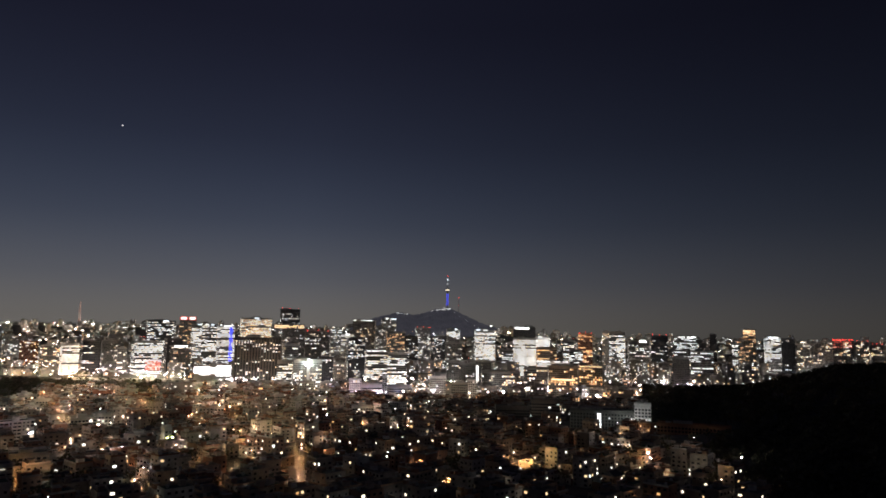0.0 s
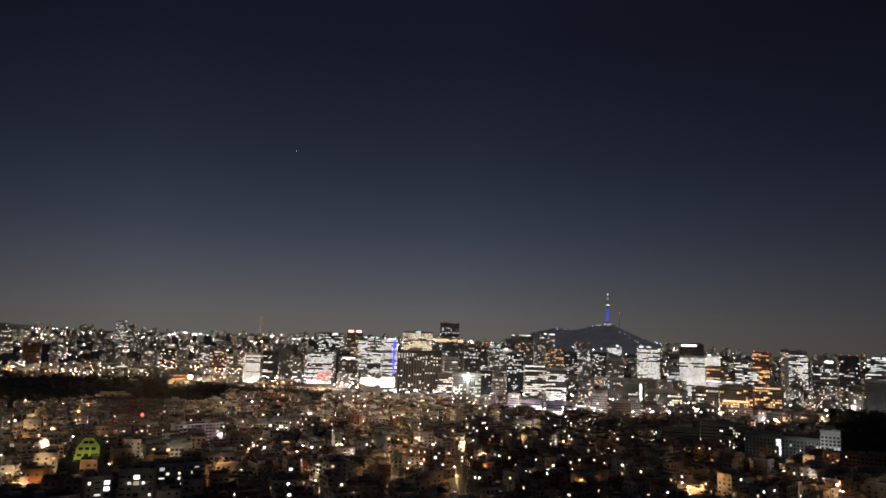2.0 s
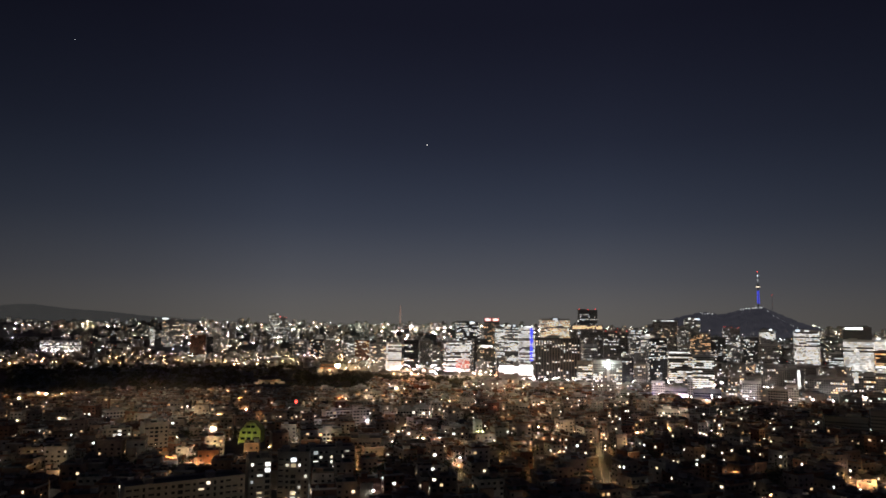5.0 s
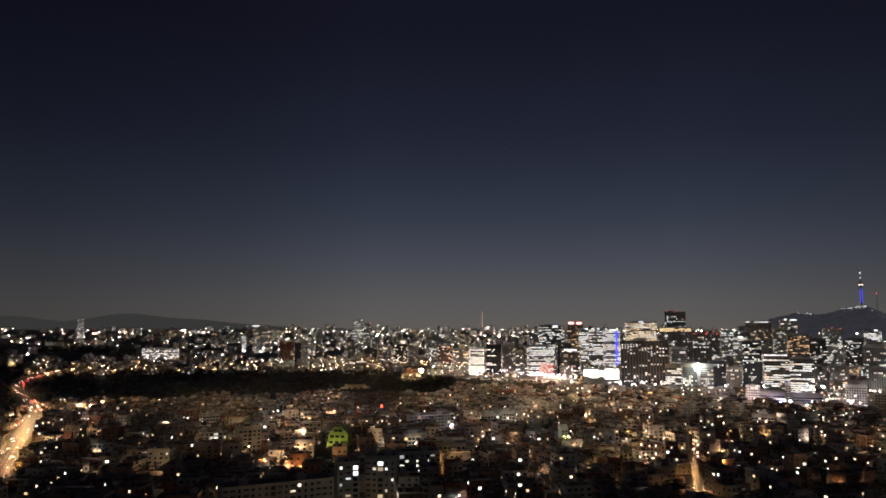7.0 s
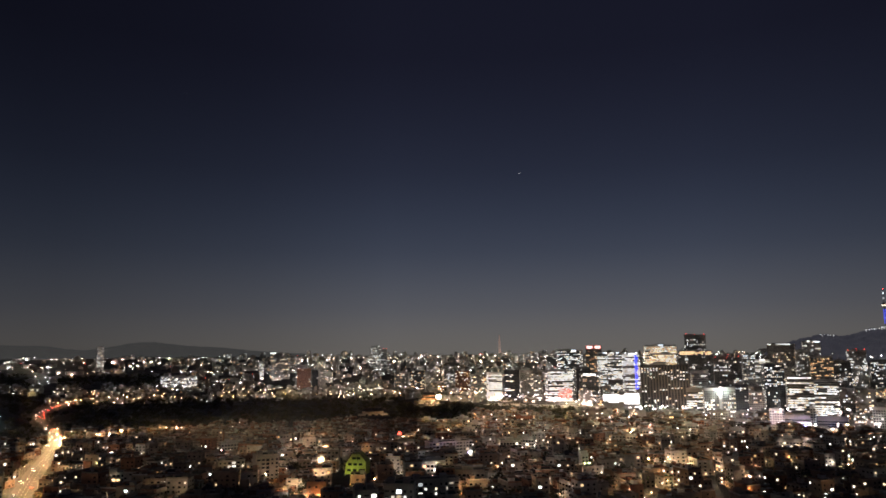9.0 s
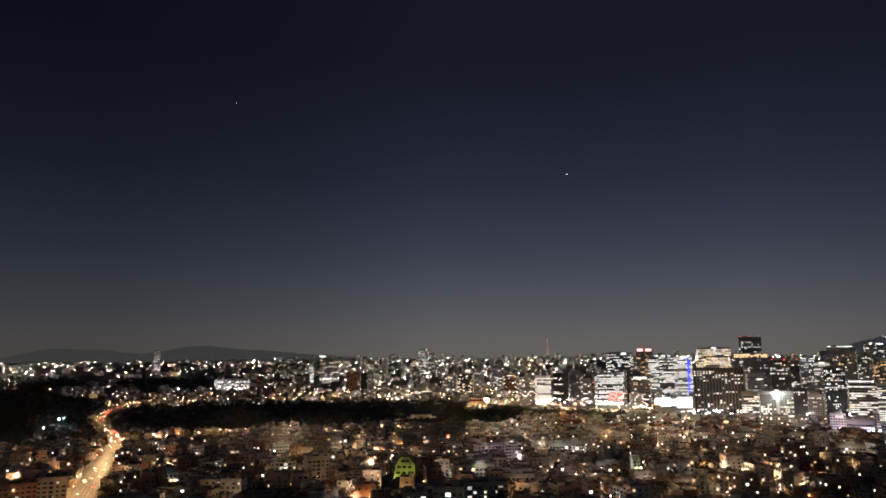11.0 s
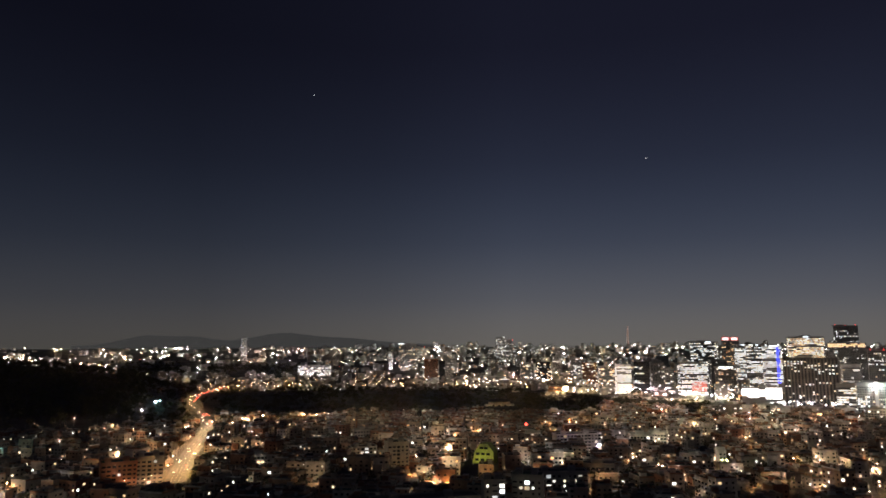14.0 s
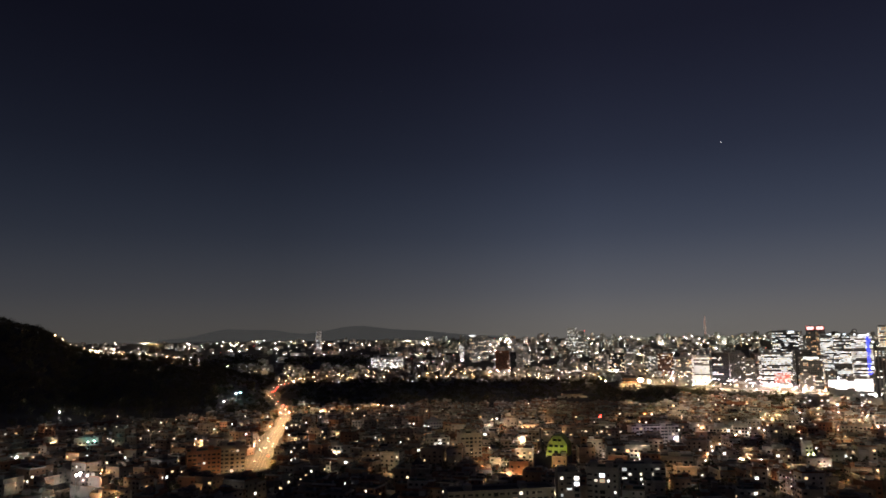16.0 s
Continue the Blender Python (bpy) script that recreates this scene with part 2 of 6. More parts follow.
# ---- building helpers ----
class Geo:
    """Corners and faces of one mesh."""

    def __init__(self):
        self.v, self.f = [], []

    def poly(self, *pts):
        i = len(self.v)
        self.v.extend(tuple(p) for p in pts)
        self.f.append(tuple(range(i, i + len(pts))))

    def box(self, x0, x1, y0, y1, z0, z1, m=None, floor=False):
        c = [Vector((x, y, z)) for z in (z0, z1) for x, y in ((x0, y0), (x1, y0), (x1, y1), (x0, y1))]
        if m is not None:
            c = [m @ p for p in c]
        i = len(self.v)
        self.v.extend(tuple(p) for p in c)
        fs = [(4, 5, 6, 7), (0, 1, 5, 4), (1, 2, 6, 5), (2, 3, 7, 6), (3, 0, 4, 7)]
        if floor:
            fs.append((3, 2, 1, 0))
        self.f.extend(tuple(i + k for k in f) for f in fs)

    def tube(self, pts, radii, n=8, cap=True):
        """Rings along upright or slanting points."""
        rings = []
        for k, (p, r) in enumerate(zip(pts, radii)):
            a, b = Vector(pts[max(k - 1, 0)]), Vector(pts[min(k + 1, len(pts) - 1)])
            w = (b - a).normalized()
            u = w.orthogonal().normalized()
            q = w.cross(u)
            i = len(self.v)
            self.v.extend(tuple(Vector(p) + (u * math.cos(6.2832 * j / n) + q * math.sin(6.2832 * j / n)) * r) for j in range(n))
            rings.append(i)
        for i, k in zip(rings, rings[1:]):
            self.f.extend((i + j, i + (j + 1) % n, k + (j + 1) % n, k + j) for j in range(n))
        if cap:
            self.f.append(tuple(rings[-1] + j for j in range(n)))
            self.f.append(tuple(rings[0] + n - 1 - j for j in range(n)))

    def ball(self, x, y, z, r, tall=1.0):
        """A small lamp globe of eight sides."""
        i = len(self.v)
        n = 6
        self.v.append((x, y, z - r * tall))
        for h in (-0.5, 0.5):
            self.v.extend((x + r * 0.87 * math.cos(6.2832 * j / n), y + r * 0.87 * math.sin(6.2832 * j / n), z + r * h * tall) for j in range(n))
        self.v.append((x, y, z + r * tall))
        for j in range(n):
            k = (j + 1) % n
            self.f += [(i, i + 1 + k, i + 1 + j), (i + 1 + j, i + 1 + k, i + 7 + k, i + 7 + j), (i + 7 + j, i + 7 + k, i + 13)]

    def lamp(self, x, y, z, s, t):
        """A lamp's glowing bowl, an upturned pyramid."""
        c = [(x - s, y - s, z + t), (x + s, y - s, z + t), (x + s, y + s, z + t), (x - s, y + s, z + t)]
        for a, b in zip(c, c[1:] + c[:1]):
            self.poly(b, a, (x, y, z))

    def spark(self, x, y, z, r):
        """A small far lamp of four faces."""
        p = [(x + r, y + r, z - r), (x - r, y + r, z + r), (x + r, y - r, z + r), (x - r, y - r, z - r)]
        for q in ((0, 1, 2), (0, 2, 3), (0, 3, 1), (1, 3, 2)):
            self.poly(*(p[k] for k in q))

    def panel(self, x, y, z, s):
        """A flat lamp glowing downwards."""
        self.poly((x - s, y + s, z), (x + s, y + s, z), (x + s, y - s, z), (x - s, y - s, z))

    def flood(self, x, y, z, s, turn, box):
        """A wall lamp's glowing face, with its housing in another mesh."""
        m = pose(x, y, z, 0, 0, turn)
        self.poly(*(m @ Vector(p) for p in ((s, 0, -s), (-s, 0, -s), (-s, 0.25 * s, s * 0.7), (s, 0.25 * s, s * 0.7))))
        box.box(-1.2 * s, 1.2 * s, -0.5, -0.04, -1.1 * s, 1.1 * s, m, True)
        box.box(-1.2 * s, 1.2 * s, -0.5, 0.5 * s + 0.1, 1.1 * s + 0.01, 1.1 * s + 0.08, m, True)

    def mesh(self, name, material):
        me = bpy.data.meshes.new(name)
        me.from_pydata(self.v, [], self.f)
        me.materials.append(material)
        return me


def part(name, geo, material, parent=None, label="", kind=""):
    """Links a Geo, or a mesh, as one object under a thing or a part."""
    me = geo if isinstance(geo, bpy.types.Mesh) else geo.mesh(name, material)
    ob = new(name, me)
    ob.parent = parent
    return tagged(ob, label=label, kind=kind)


def place(az, r):
    return r * math.sin(radians(az)), r * math.cos(radians(az))


def smooth(a, b, x):
    k = min(max((x - a) / (b - a), 0.0), 1.0)
    return k * k * (3 - 2 * k)


def bump_at(az, r, a0, r0, sa, sr, h):
    return h * math.exp(-((az - a0) / sa) ** 2 - ((r - r0) / sr) ** 2)


def far_rise(az, r):
    """The slow rise of the far city."""
    return (94 - 36 * smooth(33, 42, az)) * smooth(2300, 4950, r)


def ground_z(x, y):
    """The lie of the land."""
    r = math.hypot(x, y)
    az = math.degrees(math.atan2(x, y))
    z = 24 * max(0.0, 1 - r / 1150) + far_rise(az, r)
    hill = 113.3 - 0.40 * r
    k = 6.0
    z = z + k * math.log(1 + math.exp(min((hill - z) / k, 60)))
    if r > 2500:
        # the mountain with the tower, and the far ranges
        n = 6 * noise.noise((x / 130, y / 130, 0.3)) + 3 * noise.noise((x / 45, y / 45, 4.3))
        nam = float(np.interp(az, (20.5, 22.0, 23.2, 24.21, 25.3, 26.46, 27.3, 28.06, 28.9, 29.65, 30.6, 31.02, 32.2, 33.32, 34.5, 35.6, 37.4, 39), (0, 0, 30, 63, 91, 111, 107, 100, 116, 135, 137, 140, 101, 61, 35, 14, 0, 0))) * math.exp(-((r - 4100) / 420) ** 2)
        z += nam + n * min(nam / 30, 1.0)
    # wooded hills beside the city
    ridge = float(np.interp(az, (-80, -60, -52, -49, -47, -45.5, -44.5, -43, -40, -37, -35, -33, -30.8), (30, 150, 155, 148, 137, 114, 92, 79, 71, 62, 48, 25, 0)))
    lh = ridge * math.exp(-((r - 1700) / 400) ** 2) + bump_at(az, r, -30, 2600, 7, 260, 22)
    rh = bump_at(az, r, 60, 1050, 8.0, 330, 52) + bump_at(az, r, 70, 900, 8.0, 500, 50)
    wobble = 1 + 0.12 * noise.noise((x / 90, y / 90, 2.0))
    return z + (lh + rh) * wobble


def facing(az, r, turn=0.0, z=None):
    """A pose on the ground whose front (-y) looks back to the hillside."""
    x, y = place(az, r)
    return pose(x, y, ground_z(x, y) if z is None else z, 0, 0, -az + turn)


# ---- the land: one sheet to the horizon ----
def build_ground():
    g = Geo()
    rs = [0.0, 6, 14, 25, 40, 60, 85, 115, 150] + [190 + 45 * i for i in range(53)] + [2600 + 55 * i for i in range(43)]
    azs = [-64 + 0.4 * i for i in range(321)] + [64 + 4 * i for i in range(1, 58)]
    n = len(azs)
    for r in rs:
        for a in azs:
            x, y = place(a, r)
            g.v.append((x, y, ground_z(x, y)))
    for i in range(len(rs) - 1):
        for j in range(n):
            k = (j + 1) % n
            g.f.append((i * n + j, i * n + k, (i + 1) * n + k, (i + 1) * n + j))
    me = g.mesh("ground", M_GROUND)
    for p in me.polygons:
        p.use_smooth = True
    tagged(new("ground", me), "dark earth and alleys of a city basin between wooded hills", "ground", kind="structure")


build_ground()


# ---- far range under the glow of the sky, its haze painted as emission ----
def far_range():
    k = Mat("haze_glow_range", 1.0)
    # grey emission takes the place of haze before the range
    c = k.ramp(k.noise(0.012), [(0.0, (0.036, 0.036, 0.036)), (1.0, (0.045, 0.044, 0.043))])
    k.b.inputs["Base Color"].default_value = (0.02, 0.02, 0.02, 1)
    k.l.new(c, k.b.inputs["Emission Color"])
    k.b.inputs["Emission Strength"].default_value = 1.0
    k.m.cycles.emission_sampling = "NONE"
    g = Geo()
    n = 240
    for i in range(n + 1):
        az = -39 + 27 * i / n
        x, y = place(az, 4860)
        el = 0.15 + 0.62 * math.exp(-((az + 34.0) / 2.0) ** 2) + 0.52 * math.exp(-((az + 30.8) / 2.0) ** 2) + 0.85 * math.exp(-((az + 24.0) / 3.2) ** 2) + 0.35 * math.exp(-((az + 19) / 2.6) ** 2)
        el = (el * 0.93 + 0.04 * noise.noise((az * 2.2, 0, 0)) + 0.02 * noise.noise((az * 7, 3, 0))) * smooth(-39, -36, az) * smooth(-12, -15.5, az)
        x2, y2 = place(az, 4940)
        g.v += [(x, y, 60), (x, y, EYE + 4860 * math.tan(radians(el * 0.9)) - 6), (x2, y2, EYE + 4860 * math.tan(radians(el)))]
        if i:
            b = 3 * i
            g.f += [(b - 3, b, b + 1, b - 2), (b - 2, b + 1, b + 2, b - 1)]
    tagged(part("backdrop", g, k.m), "far mountain range under the city's glow, its haze painted as emission", "mountains", kind="structure")


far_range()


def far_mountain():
    """The mountain behind the inner city, its haze painted as a glow, with the uneven outline of its woods."""
    k = Mat("haze_glow_mountain", 1.0)
    # blue-grey emission paints the night haze over the slopes
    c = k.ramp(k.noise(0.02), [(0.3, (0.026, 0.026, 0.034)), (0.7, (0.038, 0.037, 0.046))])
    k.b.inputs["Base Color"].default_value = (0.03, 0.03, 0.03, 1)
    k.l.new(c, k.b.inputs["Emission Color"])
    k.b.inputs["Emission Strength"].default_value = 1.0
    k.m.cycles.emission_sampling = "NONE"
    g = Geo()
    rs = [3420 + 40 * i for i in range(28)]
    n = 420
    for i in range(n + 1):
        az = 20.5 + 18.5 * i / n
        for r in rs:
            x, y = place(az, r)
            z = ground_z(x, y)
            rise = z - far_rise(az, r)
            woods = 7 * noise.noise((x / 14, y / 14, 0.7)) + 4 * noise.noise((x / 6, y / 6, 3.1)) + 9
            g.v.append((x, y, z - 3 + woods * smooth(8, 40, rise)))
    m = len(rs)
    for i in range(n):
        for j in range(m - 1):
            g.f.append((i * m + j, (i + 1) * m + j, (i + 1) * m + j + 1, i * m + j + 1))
    tagged(part("backdrop", g, k.m), "wooded mountain behind the towers, its night haze painted as emission", "mountain", kind="structure")


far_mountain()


# ---- road and plaza ----
ROAD = [(-32.3, 528), (-31.6, 600), (-30.6, 780), (-29.65, 960), (-29.4, 1090), (-29.7, 1220), (-30.2, 1360), (-30.7, 1560), (-30.2, 1760), (-29.3, 1920), (-28.3, 2060), (-27.0, 2180)]
CROSS = [(-29.6, 1065), (-27.5, 1060), (-25.0, 1075), (-22.0, 1110), (-18.0, 1150), (-14.0, 1165)]
PLAZA = [(2.2, 1610), (4.0, 1585), (8.0, 1535), (11.0, 1500), (14.0, 1462), (16.0, 1440)]


def along(pts, step):
    """Points and headings every step metres on a smooth line through (azimuth, distance) pairs."""
    xy = [Vector(place(*p)) for p in pts]
    out, d = [], 0.0
    for a, b in zip(xy, xy[1:]):
        n = (b - a).length
        while d < n:
            out.append(((a + (b - a) * (d / n)), math.atan2((b - a).y, (b - a).x)))
            d += step
        d -= n
    return out


def ribbon(name, pts, width, material, label, lift=0.3):
    g = Geo()
    line = along(pts, 12)
    last = None
    for p, h in line:
        side = Vector((-math.sin(h), math.cos(h)))
        row = []
        for k in (-0.5, -0.17, 0.17, 0.5):
            q = p + side * width * k
            row.append((q.x, q.y, ground_z(q.x, q.y) + lift))
        i = len(g.v)
        g.v.extend(row)
        # kerb faces down to the ground on both sides
        g.v.extend([(row[0][0], row[0][1], row[0][2] - 1.2), (row[3][0], row[3][1], row[3][2] - 1.2)])
        if last is not None:
            for k in range(3):
                g.f.append((last + k + 1, last + k, i + k, i + k + 1))
            g.f.append((last, last + 4, i + 4, i))
            g.f.append((last + 5, last + 3, i + 3, i + 5))
        last = i
    return tagged(part(name, g, material), label, name, kind="structure")


ribbon("road", ROAD, 16.5, M_ASPHALT, "wide asphalt avenue under yellow street lamps")
ribbon("road", CROSS, 14, M_ASPHALT, "narrower cross street under yellow lamps", 0.24)
ribbon("pavement", PLAZA, 60, M_PAVING, "broad granite plaza in front of the office towers")
LANEWAYS = [
    [(19.8, 420), (19.3, 520), (18.7, 640), (19.4, 760)],
    [(8.1, 425), (7.6, 500), (6.2, 575)],
    [(13.5, 420), (13.9, 480), (15.4, 570)],
    [(20.2, 655), (22.0, 695), (24.6, 715)],
    [(2.5, 600), (4.0, 720), (6.5, 800)],
]
for lane in LANEWAYS:
    ribbon("road", lane, 5.5, M_ASPHALT, "narrow lane between houses under orange lamps", 0.26)
lane_marks = Geo()
for p, h in along(ROAD, 14):
    for k in (-2.9, 0.0, 2.9):
        m = pose(p.x - math.sin(h) * k, p.y + math.cos(h) * k, ground_z(p.x, p.y) + 0.38, 0, 0, math.degrees(h))
        lane_marks.poly(m @ Vector((-3, -0.15, 0)), m @ Vector((3, -0.15, 0)), m @ Vector((3, 0.15, 0)), m @ Vector((-3, 0.15, 0)))
tagged(part("lane_marking", lane_marks, M_WHITE), "worn white dashes between the lanes", "road marking", kind="stuff")

TAKEN = []


def near_line(pts, x, y, width):
    v = Vector((x, y))
    xy = [Vector(place(*p)) for p in pts]
    for a, b in zip(xy, xy[1:]):
        d = b - a
        k = min(max((v - a).dot(d) / d.length_squared, 0), 1)
        if (a + d * k - v).length < width:
            return True
    return False


def is_road(x, y, margin=0.0):
    return near_line(ROAD, x, y, 12 + margin) or near_line(CROSS, x, y, 10 + margin) or any(near_line(w, x, y, 4 + 0.8 * margin) for w in LANEWAYS) or near_line(PLAZA, x, y, 34 + margin)


def is_wood(az, r):
    if -4.6 < az < 2.2 and r > 1545:
        return False
    if -30.2 < az < 9.5:
        lower = 1180 + 30 * math.sin(az * 0.6) + (130 if az > 1 else 0)
        upper = 1850 - 8 * max(az + 20, 0) if az < 3 else 1850 - 8 * 23 - 22 * (az - 3)
        return lower < r < upper
    if az < -30.2:
        return 1080 + 8 * (az + 30) * (1 if az > -40 else 0.9) < r < 2250 + 10 * (az + 30)
    if az > 46:
        return 1480 > r > (800 - 45 * (az - 46) if az < 57 else 300)
    return False


def is_far_wood(az, r):
    """The wooded ridges of the far city's edge."""
    if az > -22.5 or -31.4 < az < -29.6:
        return False
    edge = 220 * noise.noise((az * 0.21, 2.0, 0.5))
    return 2520 + edge < r < (3420 if az < -31 else 3250) + 0.6 * edge


def is_free(x, y, radius):
    for tx, ty, tr in TAKEN:
        if (tx - x) ** 2 + (ty - y) ** 2 < (tr + radius) ** 2:
            return False
    return True


TOWN_LAMPS = []


# ---- office and apartment towers ----
def tower(az, r, w, d, top_z, wall, pattern, lit, share, label, turn=0, top="", floor_h=3.6, bay=3.2, screen=False, blue=False, flood=False, stair=False, belt=False):
    """One tower: body, parapet, plant room, glass, lit windows, piers, roof lights."""
    m = facing(az, r, turn)
    base = m.translation.z
    h = max(top_z - base, 9.0)
    rng = random.Random(round(az * 100) + r)
    root = new("apartment_building" if "apartment" in label or "flats" in label else "office_building")
    root.matrix_world = m
    tagged(root, label, "building", "towers of the inner city")
    x, y = place(az, r + d / 2)
    TAKEN.append((x, y, max(w, d) * 0.62))
    if 1000 < r < 2300:
        TAKEN.append((*place(az, r - 22), min(w * 0.45, 22)))
    if r < 1000:
        for k in (-0.35, 0.0, 0.35):
            for back in (14, 34, 54):
                TAKEN.append((*place(az + math.degrees(k * w / r), r - back), 11))
    body, par, plant, glass, lights, piers = Geo(), Geo(), Geo(), Geo(), Geo(), Geo()
    body.box(-w / 2, w / 2, 0, d, -6, h - 0.6)
    for a in ((-w / 2 - 0.15, w / 2 + 0.15, -0.15, 0.35), (-w / 2 - 0.15, w / 2 + 0.15, d - 0.35, d + 0.15), (-w / 2 - 0.15, -w / 2 + 0.35, 0.36, d - 0.36), (w / 2 - 0.35, w / 2 + 0.15, 0.36, d - 0.36)):
        par.box(*a, h - 1.4, h + 0.5)
    pw, pd = w * rng.uniform(0.25, 0.45), d * rng.uniform(0.3, 0.5)
    px = rng.uniform(-0.2, 0.2) * w
    plant.box(px - pw / 2, px + pw / 2, d * 0.25, d * 0.25 + pd, h - 0.6, h + rng.uniform(2.2, 4.0))
    plant.box(px - pw * 0.9, px - pw * 0.6, d * 0.3, d * 0.3 + pd * 0.5, h - 0.6, h + 1.6)
    floors = max(int((h - 1.6) / floor_h), 2)
    run = 0
    for side in range(4):
        length = w if side in (0, 2) else d
        sm = (Matrix.Translation((0, 0, 0)), pose(w / 2, d / 2, 0, 0, 0, 90) @ Matrix.Translation((0, 0, 0)), pose(0, d, 0, 0, 0, 180), pose(-w / 2, d / 2, 0, 0, 0, -90))[side]
        n = max(int(length / bay), 2)
        step = length / n
        if pattern == "columns" and side != 2:
            for i in range(n + 1):
                px = -length / 2 + i * step
                piers.box(px - 0.16 * step, px + 0.16 * step, -0.55, 0.02, 0, h - 1.4, sm)
        for k in range(floors):
            z0 = 0.9 + k * floor_h
            z1 = z0 + floor_h * (0.4 if pattern == "bands" else 0.55)
            mood = rng.random()
            on = False
            for i in range(n):
                if pattern == "bands":
                    a, b = -length / 2 + i * step + 0.08, -length / 2 + (i + 1) * step - 0.08
                    if i == 0 or rng.random() < 0.3:
                        on = rng.random() < 0.9 * share * (1.35 if mood > 0.3 else 0.35)
                else:
                    gap = step * (0.29 if pattern == "columns" else 0.2)
                    a, b = -length / 2 + i * step + gap, -length / 2 + (i + 1) * step - gap
                    if i == 0 or rng.random() < 0.55:
                        on = rng.random() < 0.62 * share * (1.3 if mood > 0.35 else 0.4)
                g = lights if on else glass
                yy = -0.06
                g.poly(sm @ Vector((a, yy, z0)), sm @ Vector((b, yy, z0)), sm @ Vector((b, yy, z1)), sm @ Vector((a, yy, z1)))
    # lamps along the street before the front
    for k in range(max(1, int(w / 13)) if r > 1000 or "white-lit" in label or stair else 0):
        spot = m @ Vector((-w / 2 + w * (k + rng.random()) / max(1, int(w / 13)), -rng.uniform(9, 22), 0))
        TOWN_LAMPS.append((spot.x, spot.y, rng.uniform(5, 10)))
        spot = m @ Vector((-w * 0.6 + w * 1.2 * rng.random(), -rng.uniform(26, 46), 0))
        TOWN_LAMPS.append((spot.x, spot.y, rng.uniform(7, 12)))
    part("wall", body, wall, root)
    part("parapet", par, wall, root)
    part("plant_room", plant, M_CONCRETE, root)
    part("window_glass", glass, M_GLASS, root, kind="stuff")
    if lights.f:
        part("lit_window", lights, LIT[lit], root, "lit windows", kind="stuff")
    if piers.f:
        part("pier", piers, M_PIER if wall is M_DARKCLAD else wall, root, kind="stuff")
    if top in ("white", "bluewhite"):
        for k in rng.sample((-0.36, -0.18, 0.0, 0.2, 0.34), rng.choice((1, 1, 2, 2, 3))):
            g = Geo()
            half = w * rng.uniform(0.05, 0.17)
            g.box(k * w - half, k * w + half, -0.5, -0.2, h - rng.uniform(0.8, 2.4), h + rng.uniform(0.0, 1.6), floor=True)
            part("roof_sign", g, rng.choice((G_SIGN, G_SIGN, G_SIGNB)), root, "glowing white roof sign")
    if top == "sign":
        g = Geo()
        g.box(-w * 0.42, w * 0.2, -0.6, -0.2, h - 5.5, h - 1.5, floor=True)
        part("roof_sign", g, G_SIGN, root, "glowing white roof sign")
    if top == "amber":
        g = Geo()
        for k in range(3):
            for i in range(16):
                if rng.random() < 0.85:
                    g.box(w * (-0.46 + 0.058 * i), w * (-0.41 + 0.058 * i), -0.5, -0.2, h - 11 + 3.2 * k, h - 9.2 + 3.2 * k, floor=True)
        part("roof_light", g, G_SIGNW, root, "amber-lit top floors", kind="stuff")
    if top == "edge":
        g = Geo()
        a = -0.48
        while a < 0.44:
            b = min(a + rng.uniform(0.04, 0.16), 0.48)
            if rng.random() < 0.85:
                g.box(w * a, w * b - 0.3, -0.5, -0.2, h - rng.uniform(0.6, 1.3), h + 0.2, floor=True)
            a = b
        part("roof_light", g, G_SIGN if wall is not M_BEIGE else G_SIGNW, root, "bright light line along the roof edge", kind="stuff")
    if top == "redsign":
        for a, b, c, e in ((-0.42, 0.42, h - 0.4, h + 0.6), (-0.42, 0.42, h - 8, h - 7), (-0.42, -0.34, h - 7, h - 0.4), (0.34, 0.42, h - 7, h - 0.4)):
            g = Geo()
            g.box(a * w, b * w, -0.6, -0.2, c, e, floor=True)
            part("sign_frame", g, G_SIGNR, root, "red rim of the roof sign")
        g = Geo()
        g.box(-0.33 * w, 0.33 * w, -0.6, -0.2, h - 6.6, h - 0.9, floor=True)
        part("roof_sign", g, G_SIGN, root, "glowing white sign panel")
    if top in ("red", "redwash"):
        for k in (-0.42, 0.0, 0.42) if top == "red" else (-0.45, -0.3, -0.15, 0.0, 0.15, 0.3, 0.45):
            g = Geo()
            g.ball(k * w, 0.2, h + 1.2, 0.7)
            g.tube([(k * w, 0.2, h + 0.3), (k * w, 0.2, h + 0.9)], [0.12, 0.12], 5)
            part("aviation_lamp", g, G_RED, root, "red lamp on the roof")
    if top == "redwash":
        g = Geo()
        for k in range(3):
            for i in range(7):
                if rng.random() < 0.7:
                    g.box(w * (-0.44 + 0.125 * i), w * (-0.36 + 0.125 * i), -0.4, -0.15, h - 5 - 6 * k, h - 3.6 - 6 * k, floor=True)
        part("balcony_light", g, G_SIGNR, root, "red-lit balcony bands", kind="stuff")
    if screen:
        g = Geo()
        for i in range(9):
            for k in range(6):
                a, b = w * (-0.08 + 0.06 * i), h * (0.12 + 0.05 * k)
                g.box(a, a + w * 0.057, -0.9, -0.4, b, b + h * 0.04, floor=True)
        part("media_screen", g, G_PICTURE, root, "reddish glowing screen on the lower floors", kind="stuff")
